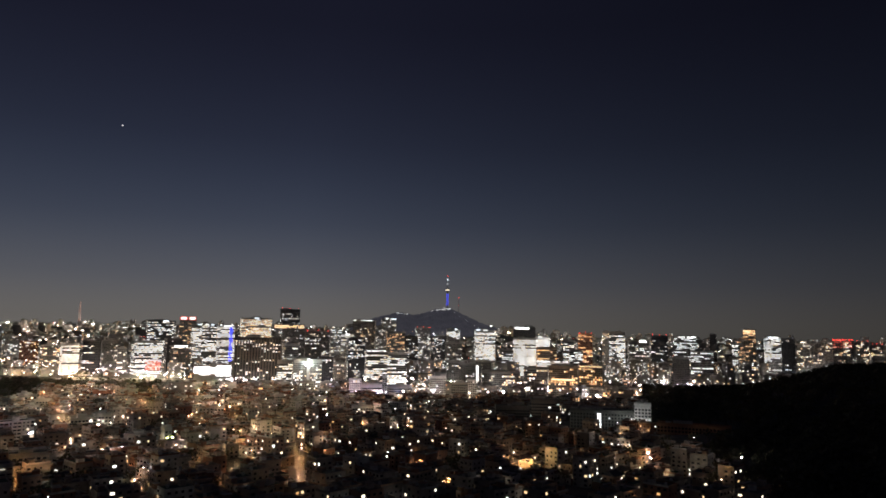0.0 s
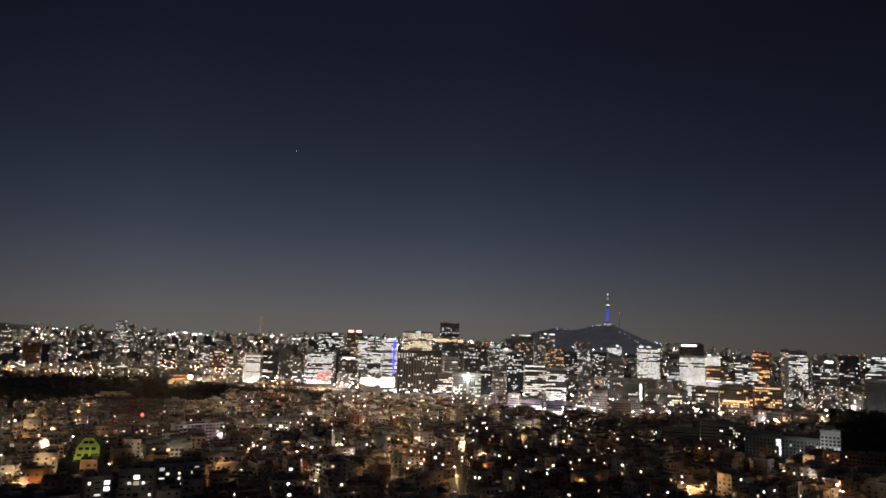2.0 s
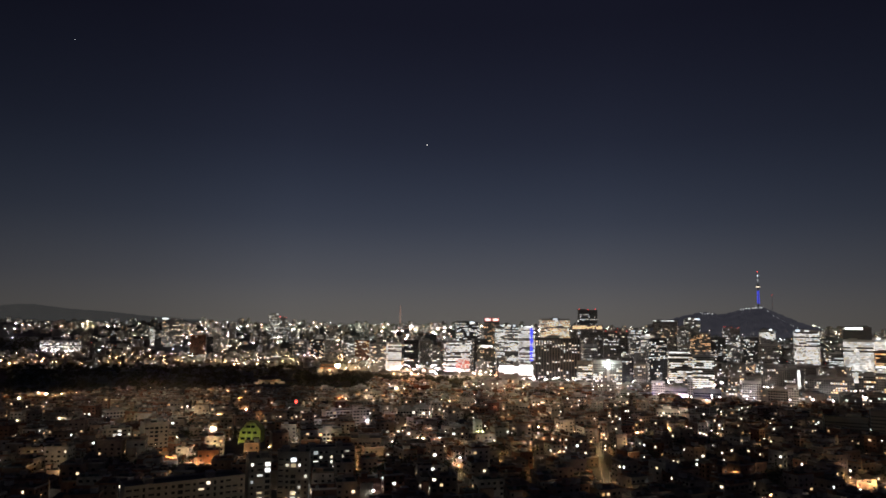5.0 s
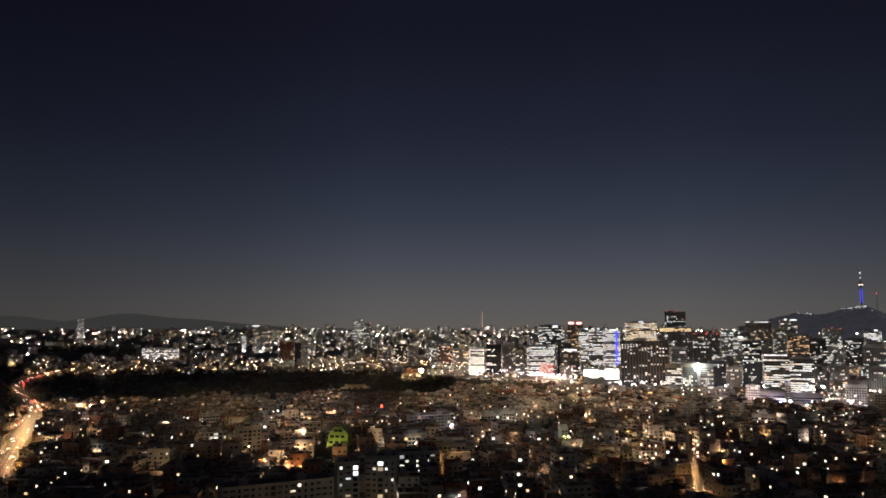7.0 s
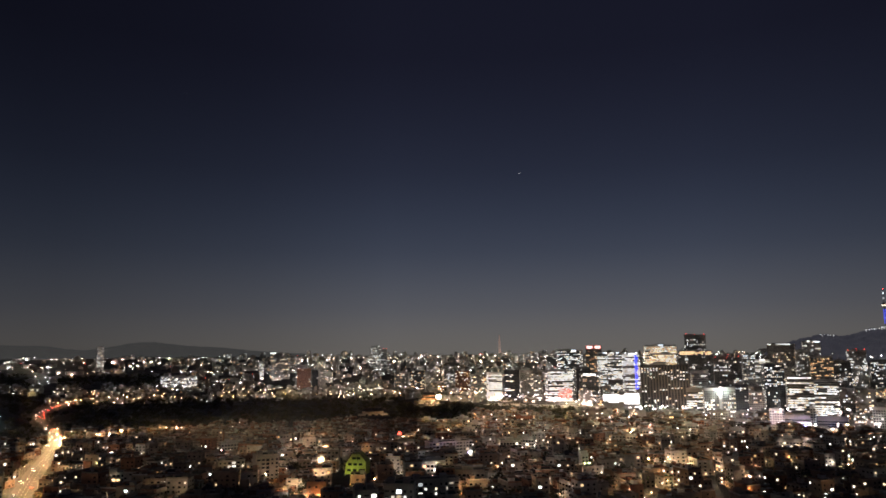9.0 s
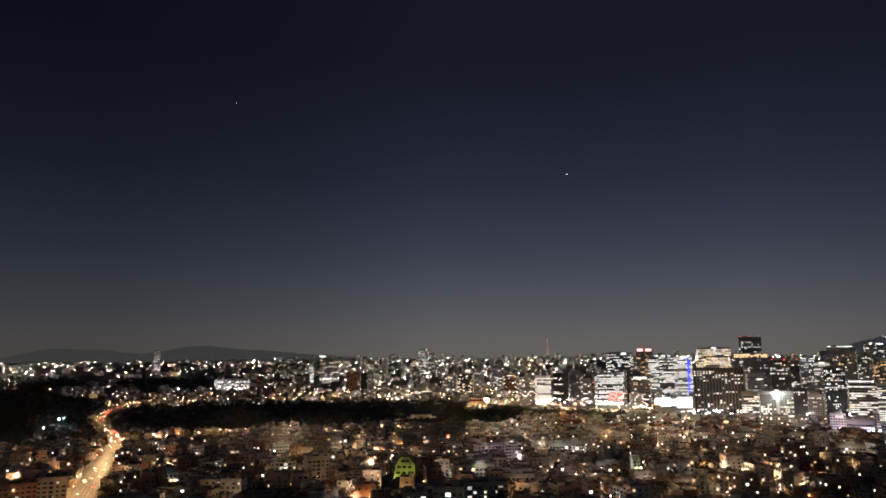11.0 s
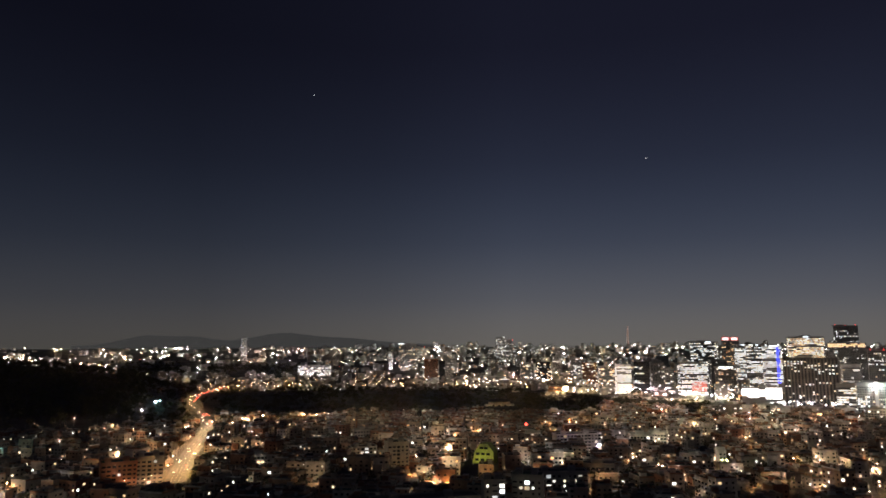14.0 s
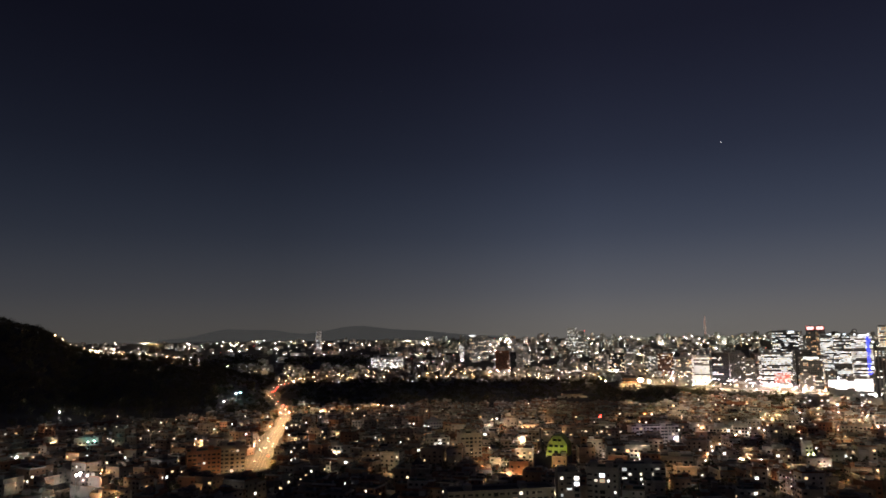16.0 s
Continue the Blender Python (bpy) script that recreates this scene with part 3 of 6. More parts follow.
    if blue:
        g = Geo()
        for i in range(14):
            b = h * (0.2 + 0.056 * i)
            g.box(w * 0.22, w * (0.34 if i % 4 else 0.40), -0.6, -0.2, b, b + h * 0.05, floor=True)
        part("light_strip", g, G_BLUE, root, "upright blue light strip", kind="stuff")
        for k in (-0.3, 0.34):
            g = Geo()
            g.ball(k * w, -0.3, h + 2.2, 2.2)
            g.tube([(k * w, 0.1, h + 0.3), (k * w, 0.1, h + 1.6)], [0.2, 0.2], 5)
            part("roof_lamp", g, G_SIGN, root, "large white roof lamp")
    if flood:
        g = Geo()
        g.box(-w * 0.02, w * 0.07, -1.6, 0.0, 0, h + 3, floor=True)
        part("stair_tower", g, M_WHITE, root, "white stair tower")
        g = Geo()
        g.ball(w * 0.025, -2.6, h - 6, 1.5)
        part("flood_lamp", g, G_WHITE, root, "very bright white flood lamp")
    if stair:
        sx = -0.06 if r < 1000 else 0.3
        for k in range(floors):
            g = Geo()
            z0 = 0.8 + k * floor_h
            g.box(sx * w - 1.9, sx * w + 1.9, -0.7, -0.1, z0, z0 + floor_h * 0.66, floor=True)
            part("stair_window", g, G_SIGN, root, "bright glazed landing")
    if belt:
        g = Geo()
        g.box(-w * 0.4, w * 0.4, -0.7, -0.1, h * 0.52, h * 0.52 + 2.4, floor=True)
        part("light_band", g, G_SIGNW, root, "bright warm light band")
    return root


tower(2.76, 1720, 33, 29, 66, M_WHITE, "bands", "bright", 0.8, "slim pale office tower with nearly every floor lit", turn=8)
tower(4.10, 1740, 36, 31, 71, M_DARKCLAD, "bands", "office", 0.12, "dark glass office block with few lit floors", turn=-5)
tower(5.27, 1760, 31, 27, 69, M_STONE, "columns", "office", 0.45, "grey office block with upright rows of lit windows", turn=6)
tower(6.13, 1730, 19, 15, 56, M_CONCRETE, "grid", "office", 0.3, "narrow concrete office block", turn=0)
tower(7.88, 1700, 58, 38, 71, M_STONE, "bands", "bright", 0.75, "broad brightly lit office tower with a glowing screen", turn=10, screen=True)
tower(8.63, 2080, 66, 51, 118, M_DARKCLAD, "bands", "bright", 0.55, "tall dark tower with many lit floors behind the plaza", turn=-8, top="white")
tower(9.70, 1780, 35, 33, 76, M_DARKCLAD, "grid", "office", 0.15, "dark office block beside the plaza", turn=12)
tower(10.13, 1640, 42, 32, 63, M_STONE, "grid", "mixed", 0.3, "brown office block with yellow windows and roof lamps", turn=-6, top="white")
tower(10.24, 2150, 22, 19, 130, M_STONE, "grid", "warm", 0.25, "one of a pair of towers with red-rimmed roof signs", turn=0, top="redsign")
tower(10.86, 2170, 22, 20, 130, M_STONE, "columns", "warm", 0.35, "one of a pair of towers with red-rimmed roof signs", turn=0, top="redsign")
tower(11.22, 2000, 25, 22, 110, M_CONCRETE, "bands", "office", 0.5, "pale office tower with lit floors", turn=6, top="white")
tower(12.14, 1980, 38, 30, 110, M_STONE, "bands", "bright", 0.6, "office tower with green-white strip windows", turn=-10, top="white")
tower(13.35, 1830, 41, 33, 107, M_WHITE, "bands", "bright", 0.7, "white striped office tower with a blue light strip", turn=0, top="bluewhite", blue=True)
tower(15.78, 1420, 87, 22, 88, M_DARKCLAD, "columns", "office", 0.34, "dark slab office block with upright piers", turn=-7, floor_h=3.3, bay=5.4)
tower(15.61, 1950, 79, 41, 129, M_STONE, "bands", "mixed", 0.75, "stepped office tower with bright yellow-white top floors", turn=5, top="white")
tower(15.83, 1900, 56, 34, 108, M_CONCRETE, "bands", "mixed", 0.9, "office tower with warm lit top floors", turn=0)
tower(18.14, 2250, 60, 54, 161, M_STONE, "grid", "office", 0.25, "tall dark tower with red aviation lamps on its crown", turn=0, top="red")
tower(18.10, 2150, 91, 46, 114, M_STONE, "grid", "office", 0.15, "brown tower with an amber-lit top band", turn=0, top="amber")
tower(18.34, 1560, 31, 28, 73, M_WHITE, "bands", "office", 0.15, "plain white slab building", turn=8)
tower(17.87, 1330, 27, 23, 48, M_STONE, "bands", "office", 0.4, "office block with strip windows over the old quarter", turn=-5)
tower(19.64, 1300, 50, 26, 52, M_CONCRETE, "grid", "office", 0.4, "concrete office block with a flood lamp on its stair tower", turn=6, flood=True)
tower(20.32, 1700, 57, 30, 99, M_STONE, "grid", "office", 0.22, "stone hotel tower with red roof lamps", turn=-8, top="red")
tower(21.75, 1850, 32, 25, 101, M_CONCRETE, "grid", "office", 0.4, "office tower with a lit white crown", turn=0, top="white")
tower(22.70, 1800, 32, 25, 92, M_WHITE, "bands", "office", 0.5, "white tower with a lit crown", turn=0, top="white")
tower(23.44, 1480, 34, 31, 88, M_DARKCLAD, "grid", "office", 0.35, "black glass tower with scattered lit windows", turn=10, floor_h=3.3)
tower(23.96, 2050, 64, 40, 129, M_CONCRETE, "grid", "mixed", 0.2, "pink-brown twin tower with a bright roof edge", turn=-5, top="edge")
tower(25.99, 2150, 42, 32, 136, M_CONCRETE, "grid", "office", 0.35, "tall stepped hotel tower with bright crown", turn=7, top="white")
tower(25.22, 2100, 34, 27, 113, M_CONCRETE, "columns", "office", 0.3, "grey tower with upright window rows", turn=0)
tower(26.55, 1950, 47, 35, 98, M_STONE, "grid", "warm", 0.4, "tower with orange-lit windows", turn=5)
tower(25.07, 1340, 40, 25, 68, M_STONE, "bands", "bright", 0.6, "wide office block with warm bright roof line", turn=4, top="edge")
tower(26.68, 1370, 37, 23, 63, M_STONE, "bands", "bright", 0.6, "wide office block with lit strip windows", turn=4)
tower(21.18, 1420, 22, 17, 52, M_DARKCLAD, "grid", "office", 0.2, "dark block with blue-lit foot", turn=0)
tower(22.14, 1380, 24, 21, 44, M_CONCRETE, "grid", "office", 0.25, "concrete block with sparse lights", turn=-8)
tower(23.41, 1180, 20, 14, 27, M_WHITE, "grid", "office", 0.03, "blank white end wall of a slab block", turn=0)
tower(25.74, 1190, 8, 14, 32, M_WHITE, "grid", "office", 0.02, "blank pale lift tower", turn=0)
tower(26.94, 1170, 40, 17, 19, M_STONE, "bands", "cold", 0.12, "low grey stone block washed with blue light", turn=5)
tower(24.70, 1180, 34, 18, 19, M_CONCRETE, "bands", "office", 0.3, "low pale concrete block beside a slab", turn=-4)
tower(26.61, 1080, 22, 14, 11, M_WHITE, "grid", "warm", 0.4, "low cream building lit from the street", turn=0)
tower(27.79, 1980, 37, 30, 87, M_DARKCLAD, "grid", "office", 0.35, "dark tower with scattered lights", turn=0)
tower(28.73, 2200, 45, 33, 112, M_CONCRETE, "grid", "office", 0.4, "tower with red and white roof lamps", turn=4, top="red")
tower(30.06, 1990, 39, 34, 88, M_DARKCLAD, "grid", "office", 0.3, "dark office tower with scattered lights", turn=-6)
tower(31.17, 2150, 40, 28, 108, M_CONCRETE, "bands", "office", 0.4, "pale tower with lit crown", turn=0, top="white")
tower(33.74, 1950, 55, 35, 108, M_STONE, "bands", "bright", 0.75, "broad tower with pale yellow strip lights", turn=5, top="white")
tower(36.90, 1750, 56, 35, 90, M_WHITE, "bands", "bright", 0.85, "brightly striped white office tower", turn=-4)
tower(36.87, 2050, 62, 37, 118, M_DARKCLAD, "grid", "office", 0.03, "dark tower with a white roof sign", turn=0, top="sign")
tower(38.31, 1850, 36, 25, 93, M_WHITE, "bands", "bright", 0.8, "bright white office tower", turn=0, top="white")
tower(35.52, 1700, 26, 21, 63, M_CONCRETE, "bands", "cold", 0.6, "low office tower with green-white lights", turn=0)
tower(38.66, 1600, 43, 28, 72, M_BEIGE, "bands", "warm", 0.4, "brown office block with amber floors", turn=6)
tower(39.08, 1500, 66, 20, 47, M_WHITE, "bands", "bright", 0.6, "long low building with a bright roof edge", turn=0, top="edge")
tower(40.35, 1800, 27, 24, 86, M_STONE, "bands", "office", 0.5, "grey office tower with lit floors", turn=-7)
tower(41.65, 1900, 36, 25, 104, M_BRICK, "bands", "warm", 0.4, "tower with amber top and red lamps", turn=0, top="red")
tower(40.93, 1600, 29, 24, 68, M_STONE, "bands", "bright", 0.5, "office block with strip lights", turn=4)
tower(31.18, 1800, 42, 33, 76, M_STONE, "grid", "office", 0.4, "grey tower with scattered lights", turn=0)
tower(29.99, 1200, 26, 14, 32, M_WHITE, "grid", "cold", 0.12, "pale green-white apartment block", turn=6)
tower(31.22, 1420, 28, 14, 47, M_STONE, "columns", "office", 0.25, "tall grey apartment slab block", turn=0)
tower(32.62, 1350, 40, 20, 46, M_STONE, "columns", "office", 0.12, "grey slab block with a bright stair window", turn=0, stair=True)
tower(32.68, 1150, 16, 14, 31, M_WHITE, "grid", "cold", 0.05, "slender white apartment tower", turn=0)
tower(31.73, 1120, 26, 18, 28, M_CONCRETE, "grid", "warm", 0.05, "beige block with a dark flat roof", turn=0)
tower(35.03, 1300, 70, 21, 37, M_STONE, "grid", "mixed", 0.4, "wide apartment block with many lit windows", turn=5)
tower(37.77, 1320, 44, 18, 42, M_STONE, "grid", "mixed", 0.4, "apartment block with mixed window lights", turn=-5)
tower(39.91, 1250, 49, 20, 51, M_BEIGE, "grid", "warm", 0.4, "beige office block lit orange from the street", turn=0, belt=True)
tower(42.06, 1280, 40, 16, 50, M_BEIGE, "grid", "warm", 0.45, "orange-lit beige apartment block", turn=0, top="edge")
tower(38.53, 830, 32, 14, 35, M_DARKCLAD, "bands", "cold", 0.2, "dark school block with rows of cold white windows", turn=6, floor_h=3.4)
tower(35.97, 850, 40, 15, 24, M_DARKCLAD, "bands", "cold", 0.06, "dark low school block, mostly unlit", turn=6, floor_h=3.4)
tower(42.97, 800, 70, 21, 28, M_GREYGREEN, "columns", "cold", 0.05, "grey-green concrete block with a bright glazed staircase", turn=-3, floor_h=3.4, stair=True)
tower(45.95, 790, 17, 15, 37, M_WHITE, "grid", "cold", 0.12, "white-lit end wall of a concrete block", turn=0, floor_h=3.4)
tower(49.59, 760, 70, 14, 22, M_BRICK, "grid", "office", 0.02, "long unlit brown block at the foot of the wooded hill", turn=-4, floor_h=3.4)
tower(44.09, 1850, 39, 31, 109, M_STONE, "bands", "bright", 0.6, "office tower with greenish lit floors", turn=0)
tower(43.27, 1950, 21, 16, 111, M_CONCRETE, "columns", "mixed", 0.6, "slim tower with a warm lit edge", turn=0)
tower(45.72, 1800, 49, 31, 88, M_STONE, "grid", "office", 0.4, "broad tower with scattered lights", turn=5, top="white")
tower(47.26, 1900, 41, 33, 102, M_DARKCLAD, "grid", "office", 0.15, "dark tower with red roof lamp", turn=0, top="red")
tower(49.18, 1850, 54, 32, 100, M_STONE, "bands", "cold", 0.5, "tower with green-white roof lights", turn=0, top="white")
tower(51.13, 2100, 18, 14, 107, M_DARKCLAD, "grid", "office", 0.05, "slim dark unlit tower block", turn=0)
tower(50.31, 1650, 46, 28, 72, M_CONCRETE, "bands", "cold", 0.4, "low office block with cold lights", turn=0)
tower(48.80, 1500, 32, 22, 63, M_CONCRETE, "grid", "mixed", 0.04, "blank beige block of flats", turn=0)
tower(53.07, 2000, 18, 14, 97, M_CONCRETE, "grid", "warm", 0.3, "stepped apartment tower with amber windows", turn=0)
tower(53.63, 2020, 31, 28, 122, M_CONCRETE, "grid", "warm", 0.5, "apartment tower with amber windows and crown lamps", turn=0, top="amber")
tower(52.65, 1900, 13, 14, 81, M_STONE, "bands", "cold", 0.5, "slim office tower with cold crown light", turn=0, top="white")
tower(55.20, 1850, 35, 26, 103, M_WHITE, "bands", "bright", 0.5, "white striped office tower with open dark floors", turn=5, top="white")
tower(56.22, 1880, 29, 23, 101, M_DARKCLAD, "grid", "office", 0.08, "dark tower beside a striped one", turn=0)
tower(57.20, 2100, 32, 16, 85, M_CONCRETE, "grid", "mixed", 0.22, "beige apartment slab with amber windows", turn=0)
tower(58.10, 2100, 29, 14, 90, M_CONCRETE, "grid", "mixed", 0.22, "beige apartment slab with amber windows", turn=0)
tower(58.91, 2100, 26, 14, 92, M_CONCRETE, "grid", "mixed", 0.22, "beige apartment slab with amber windows", turn=0)
tower(59.34, 2000, 22, 14, 98, M_CONCRETE, "grid", "mixed", 0.3, "apartment tower washed in red light", turn=0, top="redwash")
tower(59.99, 2000, 22, 14, 99, M_CONCRETE, "grid", "mixed", 0.3, "apartment tower washed in red light", turn=0, top="redwash")
tower(60.84, 2100, 27, 14, 96, M_CONCRETE, "grid", "mixed", 0.3, "apartment slab with scattered lights", turn=0, top="red")
tower(61.70, 2100, 27, 14, 89, M_CONCRETE, "grid", "mixed", 0.3, "apartment slab with scattered lights", turn=0, top="red")
tower(-6.78, 3300, 44, 35, 144, M_CONCRETE, "grid", "office", 0.55, "pair tower of flats with lit crown", turn=0, top="white")
tower(-6.10, 3300, 29, 23, 131, M_CONCRETE, "grid", "office", 0.4, "slim tower of flats, red lamps", turn=0, top="red")
tower(-27.02, 3600, 28, 23, 150, M_WHITE, "grid", "office", 0.6, "pale tower of flats on a far ridge", turn=0)
tower(-14.24, 3000, 76, 38, 117, M_CONCRETE, "grid", "mixed", 0.22, "wide hotel block with warm lit crown", turn=0, top="white")
tower(-15.62, 2900, 17, 15, 84, M_WHITE, "grid", "bright", 0.7, "slim bright white tower", turn=0)
tower(-12.37, 2300, 44, 26, 67, M_BRICK, "grid", "mixed", 0.08, "brown apartment block with few lights", turn=0)
tower(-11.50, 2300, 19, 14, 63, M_DARKCLAD, "grid", "office", 0.05, "dark unlit slab of flats", turn=0)
tower(-10.98, 2350, 23, 16, 68, M_CONCRETE, "columns", "office", 0.2, "grey slab of flats", turn=0)
tower(-4.70, 2250, 40, 34, 55, M_STONE, "grid", "mixed", 0.25, "office block with scattered lights", turn=5)
tower(-3.44, 2200, 45, 39, 60, M_DARKCLAD, "grid", "mixed", 0.35, "dark block with scattered lights", turn=-5)
tower(-2.35, 2500, 32, 25, 72, M_CONCRETE, "columns", "office", 0.3, "grey tower of flats", turn=0)
tower(-0.99, 2400, 38, 30, 67, M_CONCRETE, "grid", "office", 0.3, "grey tower of flats", turn=0)
tower(0.17, 2100, 42, 33, 60, M_BRICK, "grid", "mixed", 0.3, "brown block near the plaza", turn=0)
tower(1.47, 1900, 40, 34, 56, M_CONCRETE, "grid", "mixed", 0.45, "office block with mixed lights by the plaza", turn=4)
tower(-21.60, 2500, 112, 22, 44, M_CONCRETE, "grid", "bright", 0.6, "long school building with every window lit", turn=0)
tower(-6.98, 1950, 58, 17, 27, M_CONCRETE, "bands", "office", 0.15, "long museum-like low block", turn=0)



# ---- the glowing street screen and the tower on the mountain ----
def street_screen(az, r, w, z0, z1, label):
    root = new("media_screen")
    x, y = place(az, r)
    root.matrix_world = pose(x, y, ground_z(x, y), 0, 0, -az)
    base = ground_z(x, y)
    tagged(root, label, "screen")
    g = Geo()
    g.box(-w / 2, w / 2, 0.3, 14, -3, z1 - base + 1)
    part("building_body", g, M_CONCRETE, root)
    # panels of uneven height, as the lit floors behind them step down
    for a, b, low, high in ((0.01, 0.16, 0.3, 0.86), (0.165, 0.42, 0.12, 0.9), (0.425, 0.6, 0.25, 0.78), (0.605, 0.99, 0.0, 1.0)):
        g = Geo()
        g.box(w * (a - 0.5), w * (b - 0.5), 0.0, 0.28, z0 - base + (z1 - z0) * low, z0 - base + (z1 - z0) * high, floor=True)
        part("screen_panel", g, G_SCREEN, root, "white glowing panel")
    g = Geo()
    for a in (-w / 2, w / 2 - 0.4):
        g.box(a, a + 0.4, -0.2, 0.3, z0 - base - 0.4, z1 - base + 0.4, floor=True)
    part("screen_frame", g, M_METAL, root)
    TAKEN.append((x, y, w * 0.6))


street_screen(12.5, 1400, 66, 16.5, 35, "low building with a huge white glowing screen to the plaza")
street_screen(13.35, 1360, 32, 3, 14, "small shop block with a white glowing front")


def mountain_tower():
    az, r = 30.64, 4100
    x, y = place(az, r)
    z = ground_z(x, y)
    root = new("observation_tower")
    root.matrix_world = pose(x, y, z, 0, 0, -az)
    tagged(root, "tall broadcasting tower with blue-lit shaft on a dark mountain top", "tower")
    top = EYE + r * math.tan(radians(4.13)) - z
    g = Geo()
    g.tube([(0, 0, -4), (0, 0, 14), (0, 0, 18)], [16, 16, 10], 16)
    part("base_hall", g, M_WHITE, root)
    g = Geo()
    g.tube([(0, 0, 18), (0, 0, top * 0.30), (0, 0, top * 0.56)], [6.0, 4.6, 4.0], 12)
    part("shaft", g, M_CONCRETE, root)
    g = Geo()
    for k in range(4):
        c, s = math.cos(k * 1.5708 + 0.785), math.sin(k * 1.5708 + 0.785)
        g.tube([(5.6 * c, 5.6 * s, top * 0.16), (4.9 * c, 4.9 * s, top * 0.5)], [1.3, 1.1], 6)
    part("light_column", g, G_BLUE, root, "blue light on the shaft", kind="stuff")
    g = Geo()
    g.tube([(0, 0, top * 0.545), (0, 0, top * 0.57), (0, 0, top * 0.63), (0, 0, top * 0.66)], [5, 10, 9.5, 5], 16)
    part("observation_deck", g, M_CONCRETE, root)
    g = Geo()
    g.tube([(0, 0, top * 0.585), (0, 0, top * 0.60)], [10.3, 10.3], 16)
    part("deck_light", g, LIT["office"], root, "lit ring of the deck")
    g = Geo()
    for k in range(4):
        c, s = math.cos(k * 1.5708), math.sin(k * 1.5708)
        g.tube([(3.2 * c, 3.2 * s, top * 0.66), (1.6 * c, 1.6 * s, top * 0.84), (0.9 * c, 0.9 * s, top)], [0.6, 0.5, 0.4], 5)
    for k in range(9):
        z0 = top * (0.67 + 0.035 * k)
        g.tube([(0, 0, z0), (0, 0, z0 + 1.2)], [3.3 - 0.24 * k, 3.3 - 0.24 * k], 6)
    part("mast", g, M_METAL, root, "red and white lattice mast")
    # glowing drums added in place of floodlight falling on the mast
    for k in (0.74, 0.86):
        g = Geo()
        g.tube([(0, 0, top * k), (0, 0, top * k + 9)], [3.4 - 2.2 * (k - 0.66) / 0.34, 3.4 - 2.2 * (k - 0.66) / 0.34], 8)
        part("mast_light", g, LIT["office"], root, "glowing drum added for the floodlit look of the mast")
    for k in (0.99,):
        g = Geo()
        g.ball(0, -3.5 * (1.15 - k) - 1, top * k, 1.5)
        part("aviation_lamp", g, G_RED, root, "red lamp on the mast")
    g = Geo()
    for k in range(10):
        a = 0.6283 * k
        g.ball(18 * math.cos(a), 18 * math.sin(a), 16, 1.5)
    part("flood_lamp", g, G_SIGN, root, "white lamps round the foot", kind="stuff")


mountain_tower()
radio_az, radio_r = 31.55, 4120
rx_, ry_ = place(radio_az, radio_r)
radio_root = new("radio_mast")
radio_root.matrix_world = pose(rx_, ry_, ground_z(rx_, ry_) - 2)
tagged(radio_root, "thin lattice radio mast with red lamps on the mountain", "mast")
g = Geo()
for k in range(3):
    c, s = math.cos(k * 2.094), math.sin(k * 2.094)
    g.tube([(3 * c, 3 * s, 0), (0.5 * c, 0.5 * s, 92)], [0.5, 0.3], 5)
for k in range(8):
    g.tube([(0, 0, 6 + 11 * k), (0, 0, 7 + 11 * k)], [2.8 - 0.3 * k, 2.8 - 0.3 * k], 6)
part("lattice", g, M_METAL, radio_root)
for z in (48, 92):
    g = Geo()
    g.ball(0, 0, z, 1.9 if z > 60 else 0.9)
    part("aviation_lamp", g, G_RED, radio_root, "red lamp on the mast")

# the slender far skyscraper with its pointed top
sx_, sy_ = place(3.16, 4600)
sky_root = new("skyscraper")
sky_base = ground_z(sx_, sy_)
sky_root.matrix_world = pose(sx_, sy_, sky_base - 3, 0, 0, -3)
tagged(sky_root, "slender far skyscraper tapering to a split crown", "building")
g = Geo()
sh = EYE + 4600 * math.tan(radians(1.42)) - sky_base
g.tube([(0, 0, 0), (0, 0, sh * 0.4), (0, 0, sh * 0.75), (0, 0, sh * 0.93), (0, 0, sh)], [6.6, 5.8, 4.4, 2.6, 0.6], 12)
part("wall", g, M_CITY, sky_root)
for k in range(13):
    g = Geo()
    zz = 0.12 + 0.068 * k
    rr = 0.5 + float(np.interp(zz, (0, 0.4, 0.75, 0.93, 1.0), (6.6, 5.8, 4.4, 2.6, 0.6)))
    g.tube([(0, 0, sh * (0.12 + 0.068 * k)), (0, 0, sh * (0.12 + 0.068 * k) + 2.2)], [rr, rr], 12)
    part("light_ring", g, G_RING, sky_root, "reddish ring of light")


# ---- palace gates ----
def hip_roof(g, w, d, z, h, lift):
    """A tiled roof with swept-up corners and a ridge."""
    n = 10
    for s in (-1, 1):
        last = None
        for i in range(n + 1):
            u = i / n * 2 - 1
            up = lift * abs(u) ** 3
            row = [(u * w / 2, s * d / 2, z + up), (u * w / 2 * 0.86, s * d * 0.22, z + h * 0.42), (u * w * 0.34, 0, z + h + up * 0.3)]
            k = len(g.v)
            g.v.extend(row)
            if last is not None:
                for j in range(2):
                    q = (last + j, k + j, k + j + 1, last + j + 1)
                    g.f.append(q if s < 0 else q[::-1])
            last = k
    for s in (-1, 1):
        g.poly((s * w / 2, -d / 2, z + lift), (s * w / 2, d / 2, z + lift), (s * w * 0.43, d * 0.22, z + h * 0.42), (s * w * 0.43, -d * 0.22, z + h * 0.42))
        g.poly((s * w * 0.43, -d * 0.22, z + h * 0.42), (s * w * 0.43, d * 0.22, z + h * 0.42), (s * w * 0.34, 0, z + h + lift * 0.3))
    g.box(-w * 0.35, w * 0.35, -0.5, 0.5, z + h - 0.4, z + h + 0.9)


